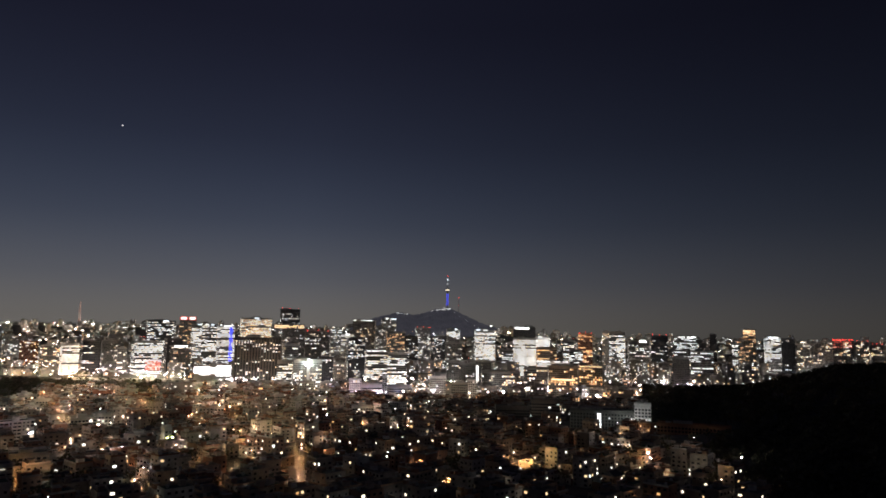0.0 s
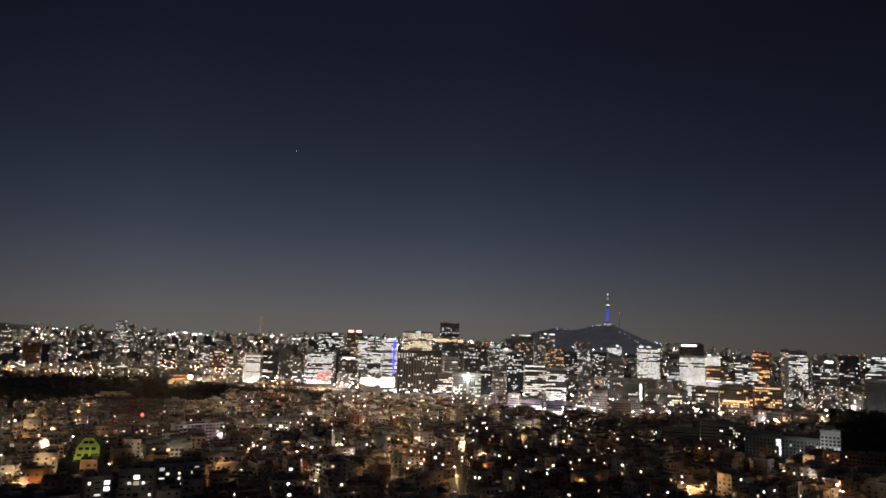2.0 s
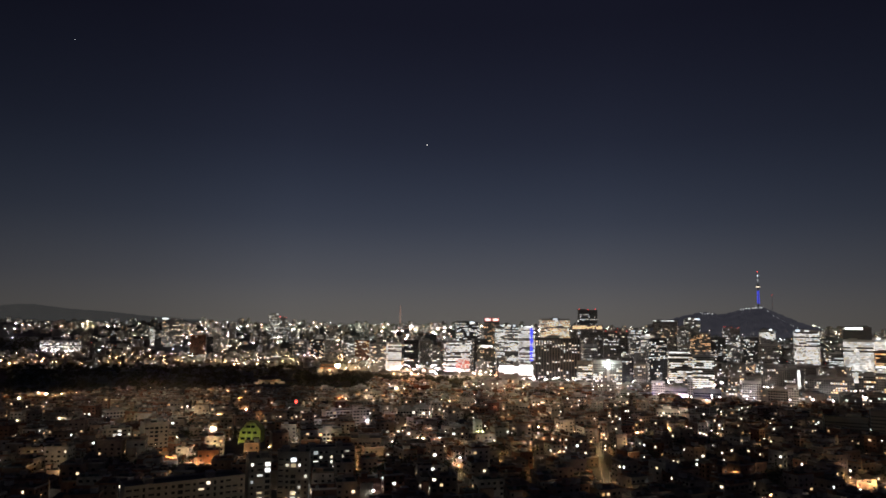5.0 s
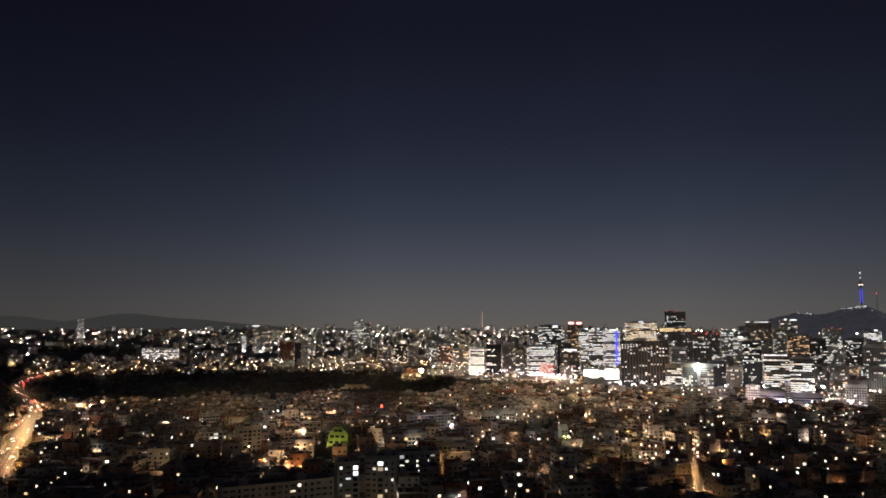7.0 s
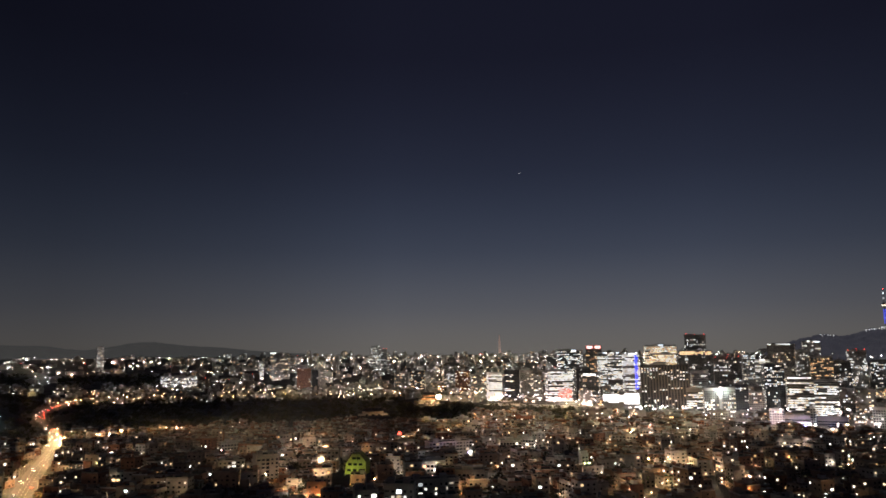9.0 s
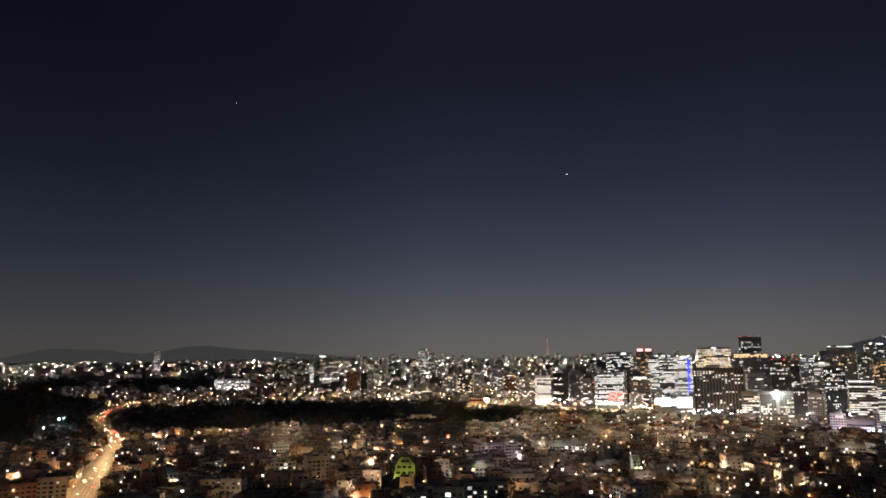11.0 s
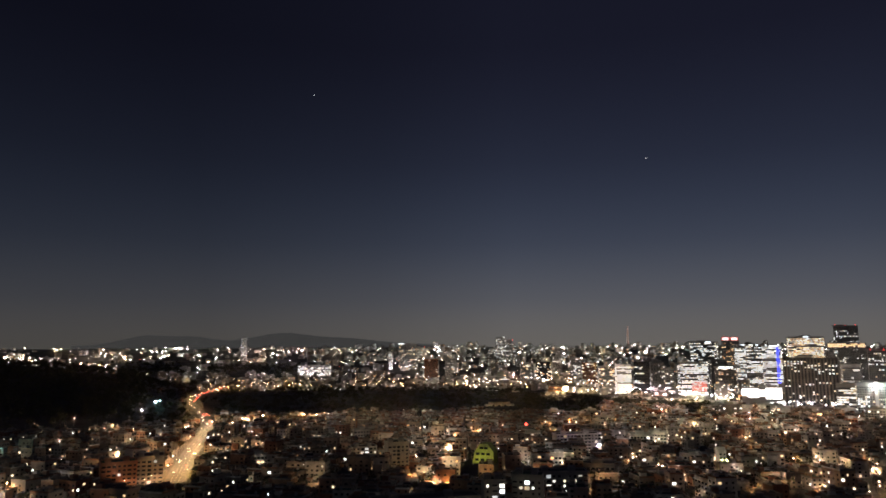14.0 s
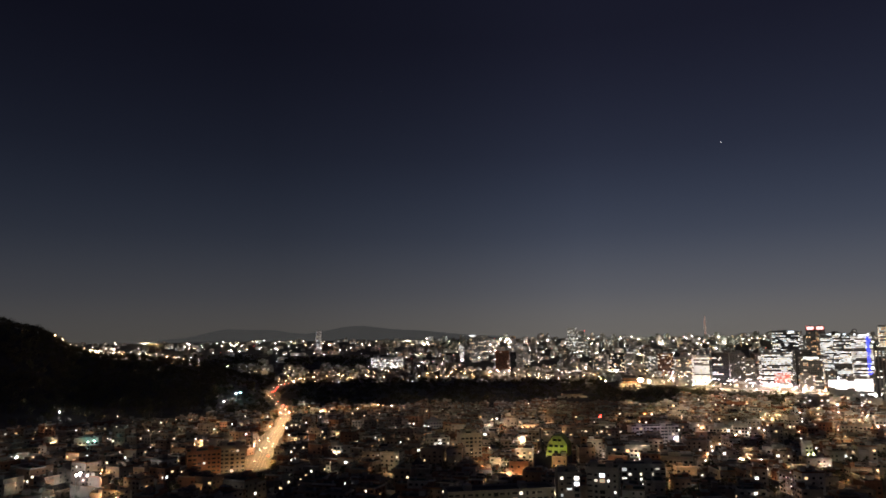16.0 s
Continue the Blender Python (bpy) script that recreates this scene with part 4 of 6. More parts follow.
def palace_gate(az, r, w, tiers, label, base_h):
    root = new("palace_gate")
    root.matrix_world = facing(az, r, 14)
    tagged(root, label, "gate")
    x, y = place(az, r)
    TAKEN.append((x, y, w * 0.7))
    for k in (35, 75, 115, 160):
        TAKEN.append((*place(az, r - k), 30))
    g = Geo()
    d = 12
    # stone base with three passages
    edges = [-w / 2, -w * 0.27, -w * 0.15, -w * 0.07, w * 0.07, w * 0.15, w * 0.27, w / 2]
    for i in range(0, 8, 2):
        g.box(edges[i], edges[i + 1], 0, d, -3, base_h)
    g.box(-w / 2, w / 2, 0, d, base_h * 0.75, base_h + 0.02, floor=True)
    part("stone_base", g, M_PAVING, root)
    z, ww, dd = base_h, w * 0.72, d
    for k in range(tiers):
        g = Geo()
        m = max(int(ww / 4), 4)
        for i in range(m + 1):
            for yy in (1.5, dd - 1.5):
                px = -ww / 2 + ww * i / m
                g.tube([(px, yy, z), (px, yy, z + 4.4)], [0.35, 0.33], 6)
        part("column", g, M_WOODPAINT, root, kind="stuff")
        g = Geo()
        g.box(-ww / 2 + 0.3, ww / 2 - 0.3, 2.2, dd - 2.2, z, z + 4.4)
        part("hall", g, M_WOODPAINT if tiers > 1 else M_PAVING, root)
        g = Geo()
        gg = Geo()
        hip_roof(gg, ww * 1.25, dd * 1.5, z + 4.2, 5.0 if k == tiers - 1 else 3.2, 1.5)
        g.v = [(a, b + dd / 2, c) for a, b, c in gg.v]
        g.f = gg.f
        part("roof", g, M_TILE, root, "curved dark tile roof")
        z, ww, dd = z + 6.6, ww * 0.86, dd
    g = Geo()
    for k in (-0.5, -0.25, 0.0, 0.25, 0.5):
        g.poly((k * w + 0.6, -10.2, 0.1), (k * w - 0.6, -10.2, 0.1), (k * w - 0.6, -10.4, 0.8), (k * w + 0.6, -10.4, 0.8))
    part("ground_flood", g, G_FLOOD, root, "flood lamps in front of the base", kind="stuff")
    g = Geo()
    for k in (-0.5, -0.25, 0.0, 0.25, 0.5):
        g.box(k * w - 0.7, k * w + 0.7, -11.2, -10.5, -0.5, 0.95, floor=True)
    part("lamp_housing", g, M_METAL, root, kind="stuff")
    return root


palace_gate(-2.5, 1640, 46, 2, "floodlit two-storey palace gate with curved roofs on a stone base", 8)
palace_gate(-6.9, 1345, 54, 1, "floodlit single-storey palace hall with a wide curved roof", 3.5)
fx, fy = place(-1.74, 1585)
flood_root = new("flood_mast")
flood_root.matrix_world = pose(fx, fy, ground_z(fx, fy))
tagged(flood_root, "tall mast with a very bright warm flood lamp by the gate", "flood light")
g = Geo()
g.tube([(0, 0, -1), (0, 0, 16)], [0.28, 0.18], 8)
part("pole", g, M_METAL, flood_root)
g = Geo()
# head made several metres wide so its shape gives the lamp's bloom
g.box(-3.4, 3.4, -0.8, 0.2, 15.9, 20.6, floor=True)
part("lamp_head", g, G_BEAM, flood_root, "bright flood lamp, oversized for its bloom")
for baz, br in ((21.5, 1215), (20.6, 1385), (27.0, 1145), (25.2, 1165), (23.0, 1160)):
    bx, by = place(baz, br)
    TAKEN.append((bx, by, 8))
    blue_root = new("flood_lamp")
    blue_root.matrix_world = pose(bx, by, ground_z(bx, by))
    tagged(blue_root, "blue flood lamp washing the walls beside it", "flood light")
    g = Geo()
    g.tube([(0, 0, -1), (0, 0, 6.2)], [0.2, 0.15], 6)
    part("pole", g, M_METAL, blue_root)
    g = Geo()
    g.box(-0.5, 0.5, -0.3, 0.6, 6.2, 7.0, floor=True)
    part("lamp_head", g, G_BLUELAMP, blue_root, "blue lamp head")

for az0, r0, mat0, what in ((-43.95, 560, G_WHITE, "white"), (-43.7, 568, G_WHITE, "white"), (-47.6, 690, G_WHITE, "white"), (-47.0, 696, G_MIXED, "warm white"), (-43.3, 765, G_TEAL, "teal"), (-45.7, 760, G_TEAL, "teal"), (-42.9, 770, G_TEAL, "teal"), (49.6, 660, G_WHITE, "white"), (-49.2, 690, G_WHITE, "white"), (9.55, 622, G_GREENWASH, "pale green"), (9.9, 624, G_GREENWASH, "pale green"), (-5.55, 690, G_BLUELAMP, "blue"), (-13.6, 352, G_MIXED, "warm white"), (-10.9, 350, G_MIXED, "warm white"), (-7.3, 370, G_MIXED, "warm white"), (-4.7, 380, G_MIXED, "warm white"), (-15.0, 578, G_ORANGE, "orange"), (-17.4, 612, G_ORANGE, "orange"), (-35.0, 545, G_ORANGE, "orange"), (-33.3, 560, G_MIXED, "warm white"), (0.6, 690, G_VIOLET, "violet"), (52.86, 556, G_WHITE, "white"), (51.4, 470, G_ORANGE, "orange"), (51.0, 476, G_ORANGE, "orange"), (45.75, 772, G_WHITE, "white"), (46.45, 770, G_WHITE, "white"), (44.7, 776, G_WHITE, "white"), (-45.2, 1080, G_WHITE, "white"), (-44.8, 1020, G_MIXED, "warm white"), (-32.9, 1330, G_TEAL, "teal"), (-33.2, 1300, G_WHITE, "white"), (-34.1, 1180, G_WHITE, "white"), (-38.5, 1090, G_ORANGE, "orange"), (-37.0, 1080, G_ORANGE, "orange")):
    x, y = place(az0, r0)
    lamp_root = new("flood_lamp")
    lamp_root.matrix_world = pose(x, y, ground_z(x, y))
    TAKEN.append((x, y, 9))
    TAKEN.append((*place(az0, r0 - 16), 9))
    tagged(lamp_root, "bright " + what + " flood lamp on a pole between houses", "flood light")
    g = Geo()
    g.tube([(0, 0, -1), (0, 0, 11)], [0.18, 0.12], 6)
    part("pole", g, M_METAL, lamp_root)
    g = Geo()
    # the small blue lamp is added in place of a blue-lit sign
    k = 0.07 if what == "blue" else 0.3 if r0 < 570 and what == "white" and az0 < 0 else 0.17 if az0 > 40 and what == "white" else 0.25 if "warm" not in what and what != "orange" else 0.05
    g.box(-k, k, -k, k, 11, 11 + 2 * k, floor=True)
    part("lamp_head", g, mat0, lamp_root, "glowing lamp head")

bx, by = place(-4.86, 700)
TAKEN.append((bx, by, 8))
beacon = new("beacon_mast")
beacon.matrix_world = pose(bx, by, ground_z(bx, by))
tagged(beacon, "slim steel mast with a red beacon above low roofs", "mast")
g = Geo()
g.tube([(0, 0, -1), (0, 0, 15), (0, 0, 28)], [0.3, 0.22, 0.12], 6)
part("pole", g, M_METAL, beacon)
g = Geo()
g.ball(0, 0, 28.8, 1.3)
part("beacon", g, G_RED, beacon, "glowing red beacon")

# the hilltop lights of the mountain
for az0, az1, n, dr in ((26.5, 27.5, 6, -60), (29.4, 30.9, 10, -70), (31.2, 33.4, 8, -150)):
    g = Geo()
    for i in range(n):
        a = az0 + (az1 - az0) * (i + random.random() * 0.7) / n
        x, y = place(a, 4080 + dr + random.uniform(-15, 15) - (i * 18 if dr < -100 else 0))
        g.ball(x, y, ground_z(x, y) + 14, 1.0 if dr < -100 else 1.5)
    tagged(part("hill_lights", g, G_SIGN), "row of white lamps along a mountain path", "lamps", kind="stuff")

for az0, el0, rad in ((5.11, 14.35, 2.2), (-22.05, 19.65, 1.1)):
    x, y = place(az0, 4600)
    g = Geo()
    g.ball(0, 0, 0, rad)
    ob = part("star", g, G_STAR)
    ob.location = (x, y, EYE + 4600 * math.tan(radians(el0)))
    tagged(ob, "single bright star in the clear night sky", "star", kind="structure")


# ---- houses of the old quarter ----
def house_parts(w, d, h, rng, pitched):
    """Wall, roof, stair head, tank and window boxes of one house, front to -y."""
    wall, roof, head, tank, wins = Geo(), Geo(), Geo(), Geo(), []
    wall.box(-w / 2, w / 2, -d / 2, d / 2, -5, h)
    if rng.random() < 0.5:
        wall.box(-w * 0.5, w * 0.05, -d / 2 - 1.3, -d / 2, 0, h * rng.choice((0.6, 0.75, 0.9)))
    if pitched:
        o = 0.7
        roof.poly((-w / 2 - o, -d / 2 - o, h - 0.1), (w / 2 + o, -d / 2 - o, h - 0.1), (w / 2 - 1, 0, h + d * 0.28), (-w / 2 + 1, 0, h + d * 0.28))
        roof.poly((w / 2 + o, d / 2 + o, h - 0.1), (-w / 2 - o, d / 2 + o, h - 0.1), (-w / 2 + 1, 0, h + d * 0.28), (w / 2 - 1, 0, h + d * 0.28))
        roof.poly((w / 2 + o, -d / 2 - o, h - 0.1), (w / 2 + o, d / 2 + o, h - 0.1), (w / 2 - 1, 0, h + d * 0.28))
        roof.poly((-w / 2 - o, d / 2 + o, h - 0.1), (-w / 2 - o, -d / 2 - o, h - 0.1), (-w / 2 + 1, 0, h + d * 0.28))
        roof.poly((-w / 2 - o, d / 2 + o, h - 0.1), (w / 2 + o, d / 2 + o, h - 0.1), (w / 2 + o, -d / 2 - o, h - 0.1), (-w / 2 - o, -d / 2 - o, h - 0.1))
    else:
        roof.box(-w / 2 + 0.02, w / 2 - 0.02, -d / 2 + 0.02, d / 2 - 0.02, h, h + 0.12)
        for a in ((-w / 2, w / 2, -d / 2, -d / 2 + 0.25), (-w / 2, w / 2, d / 2 - 0.25, d / 2), (-w / 2, -w / 2 + 0.25, -d / 2 + 0.26, d / 2 - 0.26), (w / 2 - 0.25, w / 2, -d / 2 + 0.26, d / 2 - 0.26)):
            wall.box(*a, h, h + 1.0)
        sx = rng.choice((-1, 1)) * w * 0.26
        head.box(sx - 1.6, sx + 1.6, d * 0.02, d * 0.34, h + 0.1, h + 2.7)
        head.box(sx - 1.8, sx + 1.8, d * 0.02 - 0.2, d * 0.34 + 0.2, h + 2.7, h + 2.9)
        tank.tube([(-sx, d * 0.1, h + 0.1), (-sx, d * 0.1, h + 1.5), (-sx, d * 0.1, h + 1.9)], [0.9, 0.9, 0.35], 8)
    for side in range(4):
        length, off = (w, d / 2) if side % 2 == 0 else (d, w / 2)
        sm = pose(0, 0, 0, 0, 0, 90 * side)
        n = max(int(length / 3.4), 2)
        for k in range(int(h / 2.9)):
            for i in range(n):
                if rng.random() < 0.22:
                    continue
                c = -length / 2 + (i + 0.5) * length / n + rng.uniform(-0.3, 0.3)
                ww = rng.choice((0.5, 0.75, 0.95))
                wins.append((sm, c - ww, c + ww, -off, 1.0 + 2.9 * k, 2.3 + 2.9 * k))
    return wall, roof, head, tank, wins


def window_box(g, sm, a, b, off, z0, z1):
    g.box(a, b, off - 0.07, off + 0.02, z0, z1, sm)


def make_house(name, w, d, h, seed, pitched, single, label):
    rng = random.Random(seed)
    root = new(name)
    wall, roof, head, tank, wins = house_parts(w, d, h, rng, pitched)
    part("wall", wall, M_WALL, root)
    part("roof", roof, M_TILE if pitched else M_ROOF, root)
    if head.f:
        part("stair_head", head, M_WALL, root)
        part("water_tank", tank, M_METAL, root)
    if single:
        for sm, *q in wins:
            if sm.to_euler().z < 2.4 and abs(sm.to_euler().z) < 2.0:
                g = Geo()
                window_box(g, sm, *q)
                part("window", g, M_PANE, root)
    else:
        g = Geo()
        for q in wins:
            window_box(g, *q)
        part("window", g, M_PANE, root, kind="stuff")
    return tagged(root, label, "house", "houses of the old quarter")


HOUSE_KINDS = [
    (11, 9, 9.0, False, "small brick house of three floors with a flat roof"),
    (13, 10, 11.8, False, "rendered four-storey house with a stair head on its roof"),
    (15, 11, 14.6, False, "five-storey brick walk-up with a water tank on the roof"),
    (10, 9, 6.2, True, "low house with a dark pitched tile roof"),
    (17, 12, 11.8, False, "wide four-storey walk-up with some windows lit"),
    (9, 8, 6.2, False, "little two-storey house with a flat painted roof"),
    (12, 12, 14.6, False, "square five-storey house with scattered lit windows"),
]
sites = []
rng_h = random.Random(11)
for i in range(-75, 90):
    for j in range(-14, 95):
        u, v = i * 16.5 + rng_h.uniform(-3.5, 3.5), j * 15.5 + rng_h.uniform(-3.5, 3.5)
        a = radians(12 * math.sin(i * 0.05) + 6)
        x, y = u * math.cos(a) - v * math.sin(a), u * math.sin(a) + v * math.cos(a)
        r, az = math.hypot(x, y), math.degrees(math.atan2(x, y))
        if not (345 < r < 1330 and -51 < az < 64) or is_wood(az, r) or is_road(x, y, 6) or rng_h.random() < 0.1 + 0.55 * smooth(0.12, 0.5, noise.noise((x / 46, y / 46, 7.0))):
            continue
        if r > 1150 and az > 24:
            continue
        sites.append((r, az, x, y, a))


# ---- named buildings near the foot of the hill ----
def yellow_house():
    az, r = -8.34, 640
    root = new("house")
    root.matrix_world = facing(az, r, -16)
    tagged(root, "yellow-green lit house with slanting gable walls and dark windows", "house")
    x, y = place(az, r + 7)
    TAKEN.append((x, y, 16))
    for k in (18, 34, 50, 66, 84):
        TAKEN.append((*place(az, r - k), 14))
    w, h, d = 20, 17, 13
    g = Geo()
    f = [(-w / 2, 0), (w / 2, 0), (w / 2, h * 0.62), (w * 0.22, h), (-w * 0.12, h), (-w * 0.38, h * 0.55)]
    for y0, flip in ((0, False), (d, True)):
        pts = [(a, y0, b - (4 if b == 0 else 0)) for a, b in f]
        g.poly(*(pts[::-1] if flip else pts))
    for (a, b), (c, e) in zip(f, f[1:] + f[:1]):
        g.poly((a, 0, b - (4 if b == 0 else 0)), (a, d, b - (4 if b == 0 else 0)), (c, d, e - (4 if e == 0 else 0)), (c, 0, e - (4 if e == 0 else 0)))
    part("wall", g, M_YELLOW, root)
    for k, row in enumerate(((-0.26, 0.0, 0.26), (-0.22, 0.02, 0.26), (-0.04, 0.16))):
        for c in row:
            g = Geo()
            g.box(c * w - 1.7, c * w + 1.7, -0.12, 0.05, 2.4 + 5 * k, 4.5 + 5 * k, floor=True)
            part("window", g, M_GLASS, root)
    g = Geo()
    for k in (-6, 1, 7):
        g, box = Geo(), Geo()
        g.flood(k, -8.7, 0.9, 0.5, 0, box)
        lamp = part("ground_lamp", g, G_GREENWASH, root, "yellow-green wash lamp before the front")
        part("housing", box, M_METAL, lamp)


yellow_house()


def slab_block(az, r, w, d, h, wall, label, turn, share_seed, lit_every, floor_h=3.0, mansard=False):
    """A near block whose windows are each a part of their own."""
    rng = random.Random(share_seed)
    root = new("apartment_building")
    root.matrix_world = facing(az, r, turn)
    tagged(root, label, "building")
    x, y = place(az, r + d / 2)
    TAKEN.append((x, y, max(w, d) * 0.58))
    g = Geo()
    g.box(-w / 2, w / 2, 0, d, -8, h)
    part("wall", g, wall, root)
    g = Geo()
    for a in ((-w / 2 - 0.2, w / 2 + 0.2, -0.2, 0.3), (-w / 2 - 0.2, w / 2 + 0.2, d - 0.3, d + 0.2), (-w / 2 - 0.2, -w / 2 + 0.3, 0.31, d - 0.31), (w / 2 - 0.3, w / 2 + 0.2, 0.31, d - 0.31)):
        g.box(*a, h - 0.3, h + 1.0)
    part("parapet", g, wall, root)
    g = Geo()
    g.box(-w / 2 + 0.31, w / 2 - 0.31, 0.31, d - 0.31, h - 0.05, h + 0.12)
    part("roof", g, M_ROOF, root)
    for k in (-0.3, 0.22):
        g = Geo()
        g.box(k * w - 2, k * w + 2, d * 0.3, d * 0.7, h + 0.1, h + 3.0)
        part("stair_head", g, wall, root)
    floors = int(h / floor_h)
    n = max(int(w / 3.4), 2)
    widths = [rng.choice((0.55, 0.8, 1.25, 1.35)) for _ in range(7)]
    for k in range(floors):
        g = Geo()
        g.box(-w / 2 - 0.1, w / 2 + 0.1, -0.28, 0.0, k * floor_h + floor_h - 0.35, k * floor_h + floor_h - 0.1, floor=True)
        part("ledge", g, wall, root)
        for i in range(n):
            c = -w / 2 + (i + 0.5) * w / n
            wide, stair = widths[i % len(widths)], i % 5 == 2
            if rng.random() < 0.08:
                continue
            g = Geo()
            z0 = k * floor_h + (0.5 if stair else 0.9)
            g.box(c - wide, c + wide, -0.1, 0.05, z0, z0 + (1.9 if stair else 1.3), floor=True)
            lit = rng.random() < lit_every * (2.2 if stair else 0.8)
            win = part("window", g, LIT["office"] if lit else M_GLASS, root)
            if not stair and wide > 1.0 and r < 480:
                g = Geo()
                g.box(c - wide - 0.15, c + wide + 0.15, -0.75, -0.1, z0 - 0.25, z0 + 0.45, floor=True)
                part("balcony", g, wall, root)
    return root


slab_block(-12.6, 385, 58, 14, 18, M_STONE, "long concrete apartment block with ledges and a flat roof", 14, 5, 0.05)
slab_block(-7.4, 400, 12, 13, 25, M_STONE, "grey stairwell block with white-lit windows", 8, 6, 0.28)
slab_block(-4.9, 412, 17, 13, 26, M_STONE, "grey walk-up block with white-lit windows", -6, 7, 0.24)
slab_block(-2.2, 474, 34, 12, 19, M_STONE, "grey apartment block with white-lit stair windows", 10, 8, 0.22)
slab_block(-14.95, 600, 18, 14, 23, M_STONE, "tall grey-white house with a lit roof edge", 14, 9, 0.06)
slab_block(-0.8, 720, 46, 13, 18, M_WHITE, "long pale school block with a violet tinge at its end", 22, 10, 0.06)
slab_block(-35.4, 575, 24, 16, 19, M_BRICK, "brown block beside the avenue with a warm ground floor", 6, 11, 0.1)
slab_block(-33.4, 590, 20, 22, 20, M_STONE, "grey block beside the avenue with a bright shop front", 0, 12, 0.06)
slab_block(-27.5, 950, 50, 16, 11, M_DARKCLAD, "long dark-roofed hall beside the junction", -4, 13, 0.03)
slab_block(-17.6, 640, 22, 14, 15, M_CONCRETE, "concrete walk-up by a warm-lit lane", 10, 14, 0.12)
slab_block(9.6, 640, 6, 8, 16, M_WHITE, "slender pale green house among low roofs", 20, 15, 0.0)

# pale halls and shops lit from the lanes before them
rng_p = random.Random(77)
HALLS = []
while len(HALLS) < 46:
    az, r = rng_p.uniform(-5, 26), rng_p.uniform(860, 1190)
    x, y = place(az, r)
    if len(HALLS) > 33:
        az, r = rng_p.uniform(-26, 8), rng_p.uniform(560, 860)
        x, y = place(az, r)
    if is_free(x, y, 14) and not is_road(x, y, 12) and not is_wood(az, r):
        HALLS.append((az, r, rng_p.uniform(14, 28), rng_p.uniform(8, 13)))
        TAKEN.append((x, y, 13))
        TAKEN.append((*place(az, r - 20), 11))
for az, r, w, h in ((-43.3, 785, 22, 13), (-47.2, 712, 24, 9)):
    HALLS.append((az, r, w, h))
    TAKEN.append((*place(az, r), 13))
    TAKEN.append((*place(az, r - 20), 11))
house_master = []
for k, (w, d, h, pitched, label) in enumerate(HOUSE_KINDS):
    for s in range(2):
        house_master.append((make_house("house", w, d, h, 40 + 2 * k + s, pitched, s == 0, label), max(w, d)))
sites.sort()
near_count = 0
block_wall, block_roof, block_win, block_tile = Geo(), Geo(), Geo(), Geo()
LANES = []
for r, az, x, y, a in sites:
    if not is_free(x, y, 7):
        continue
    turn = math.degrees(a) + rng_h.choice((0, 0, 90, 180)) + rng_h.uniform(-9, 9)
    m = pose(x, y, ground_z(x, y), 0, 0, turn)
    LANES.append((x, y, r, az))
    if near_count < 14:
        house_master[near_count][0].matrix_world = m
        near_count += 1
    elif near_count < 255:
        copy_thing(house_master[rng_h.randrange(7) * 2 + (0 if near_count < 60 else 1)][0], m)
        near_count += 1
    else:
        w, d, h, pitched, _ = HOUSE_KINDS[rng_h.randrange(7)]
        w, d, h = w * rng_h.uniform(0.8, 1.15), d * rng_h.uniform(0.8, 1.15), h * rng_h.choice((0.45, 0.6, 0.75, 0.9, 1.1, 1.3))
        if r > 930:
            h = min(h, 10.5 if az < -4 else 12.5)
        parts_ = house_parts(w, d, h, rng_h, pitched)
        for src, dst in ((parts_[0], block_wall), (parts_[1], block_tile if pitched else block_roof), (parts_[2], block_wall), (parts_[3], block_wall)):
            i = len(dst.v)
            dst.v.extend(tuple(m @ Vector(p)) for p in src.v)
            dst.f.extend(tuple(i + q for q in f) for f in src.f)
        for sm, p, q, off, z0, z1 in parts_[4]:
            mm = m @ sm
            block_win.poly(*(mm @ Vector(c) for c in ((p, off - 0.06, z0), (q, off - 0.06, z0), (q, off - 0.06, z1), (p, off - 0.06, z1))))
tagged(part("house_walls", block_wall, M_WALL), "crowded low brick and rendered houses of the old quarter", "houses", kind="stuff")
tagged(part("house_roofs", block_roof, M_ROOF), "flat green and grey painted roofs of crowded houses", "roofs", kind="stuff")
tagged(part("tile_roofs", block_tile, M_TILE), "dark pitched tile roofs of crowded houses", "roofs", kind="stuff")
tagged(part("house_windows", block_win, M_PANE), "small house windows, some of them lit", "windows", kind="stuff")


# ---- street lamps ----
def make_lamp(material, label):
    root = new("street_lamp")
    g = Geo()
    g.tube([(0, 0, -0.5), (0, 0, 0.5), (0, 0, 6.6)], [0.16, 0.1, 0.07], 6)
    part("pole", g, M_METAL, root)
    g = Geo()
    g.tube([(0, 0, 6.5), (0, -0.6, 6.9), (0, -1.4, 7.0)], [0.06, 0.05, 0.05], 5)
    part("arm", g, M_METAL, root)
    g = Geo()
    g.box(-0.26, 0.26, -2.2, -1.1, 6.9, 7.08, floor=True)
    head = part("lamp_head", g, M_METAL, root)
    g = Geo()
    if "cold" not in label:
        g.poly((-0.24, -1.14, 6.89), (0.24, -1.14, 6.89), (0.24, -2.16, 6.89), (-0.24, -2.16, 6.89))
    else:
        g.box(-0.1, 0.1, -1.75, -1.5, 6.78, 6.9, floor=True)
    part("lens", g, material, head, "glowing lens")
    return tagged(root, label, "street lamp", "street lamps")


lamp_masters = [make_lamp(G_AVENUE, "avenue lamp with a bright yellow head on a pole"), make_lamp(G_ORANGE, "street lamp with an orange sodium head on a thin pole"), make_lamp(G_WHITE, "street lamp with a cold white head on a thin pole"), make_lamp(G_MIXED, "street lamp with a warm white head on a thin pole")]
used_lamp = [False] * 4
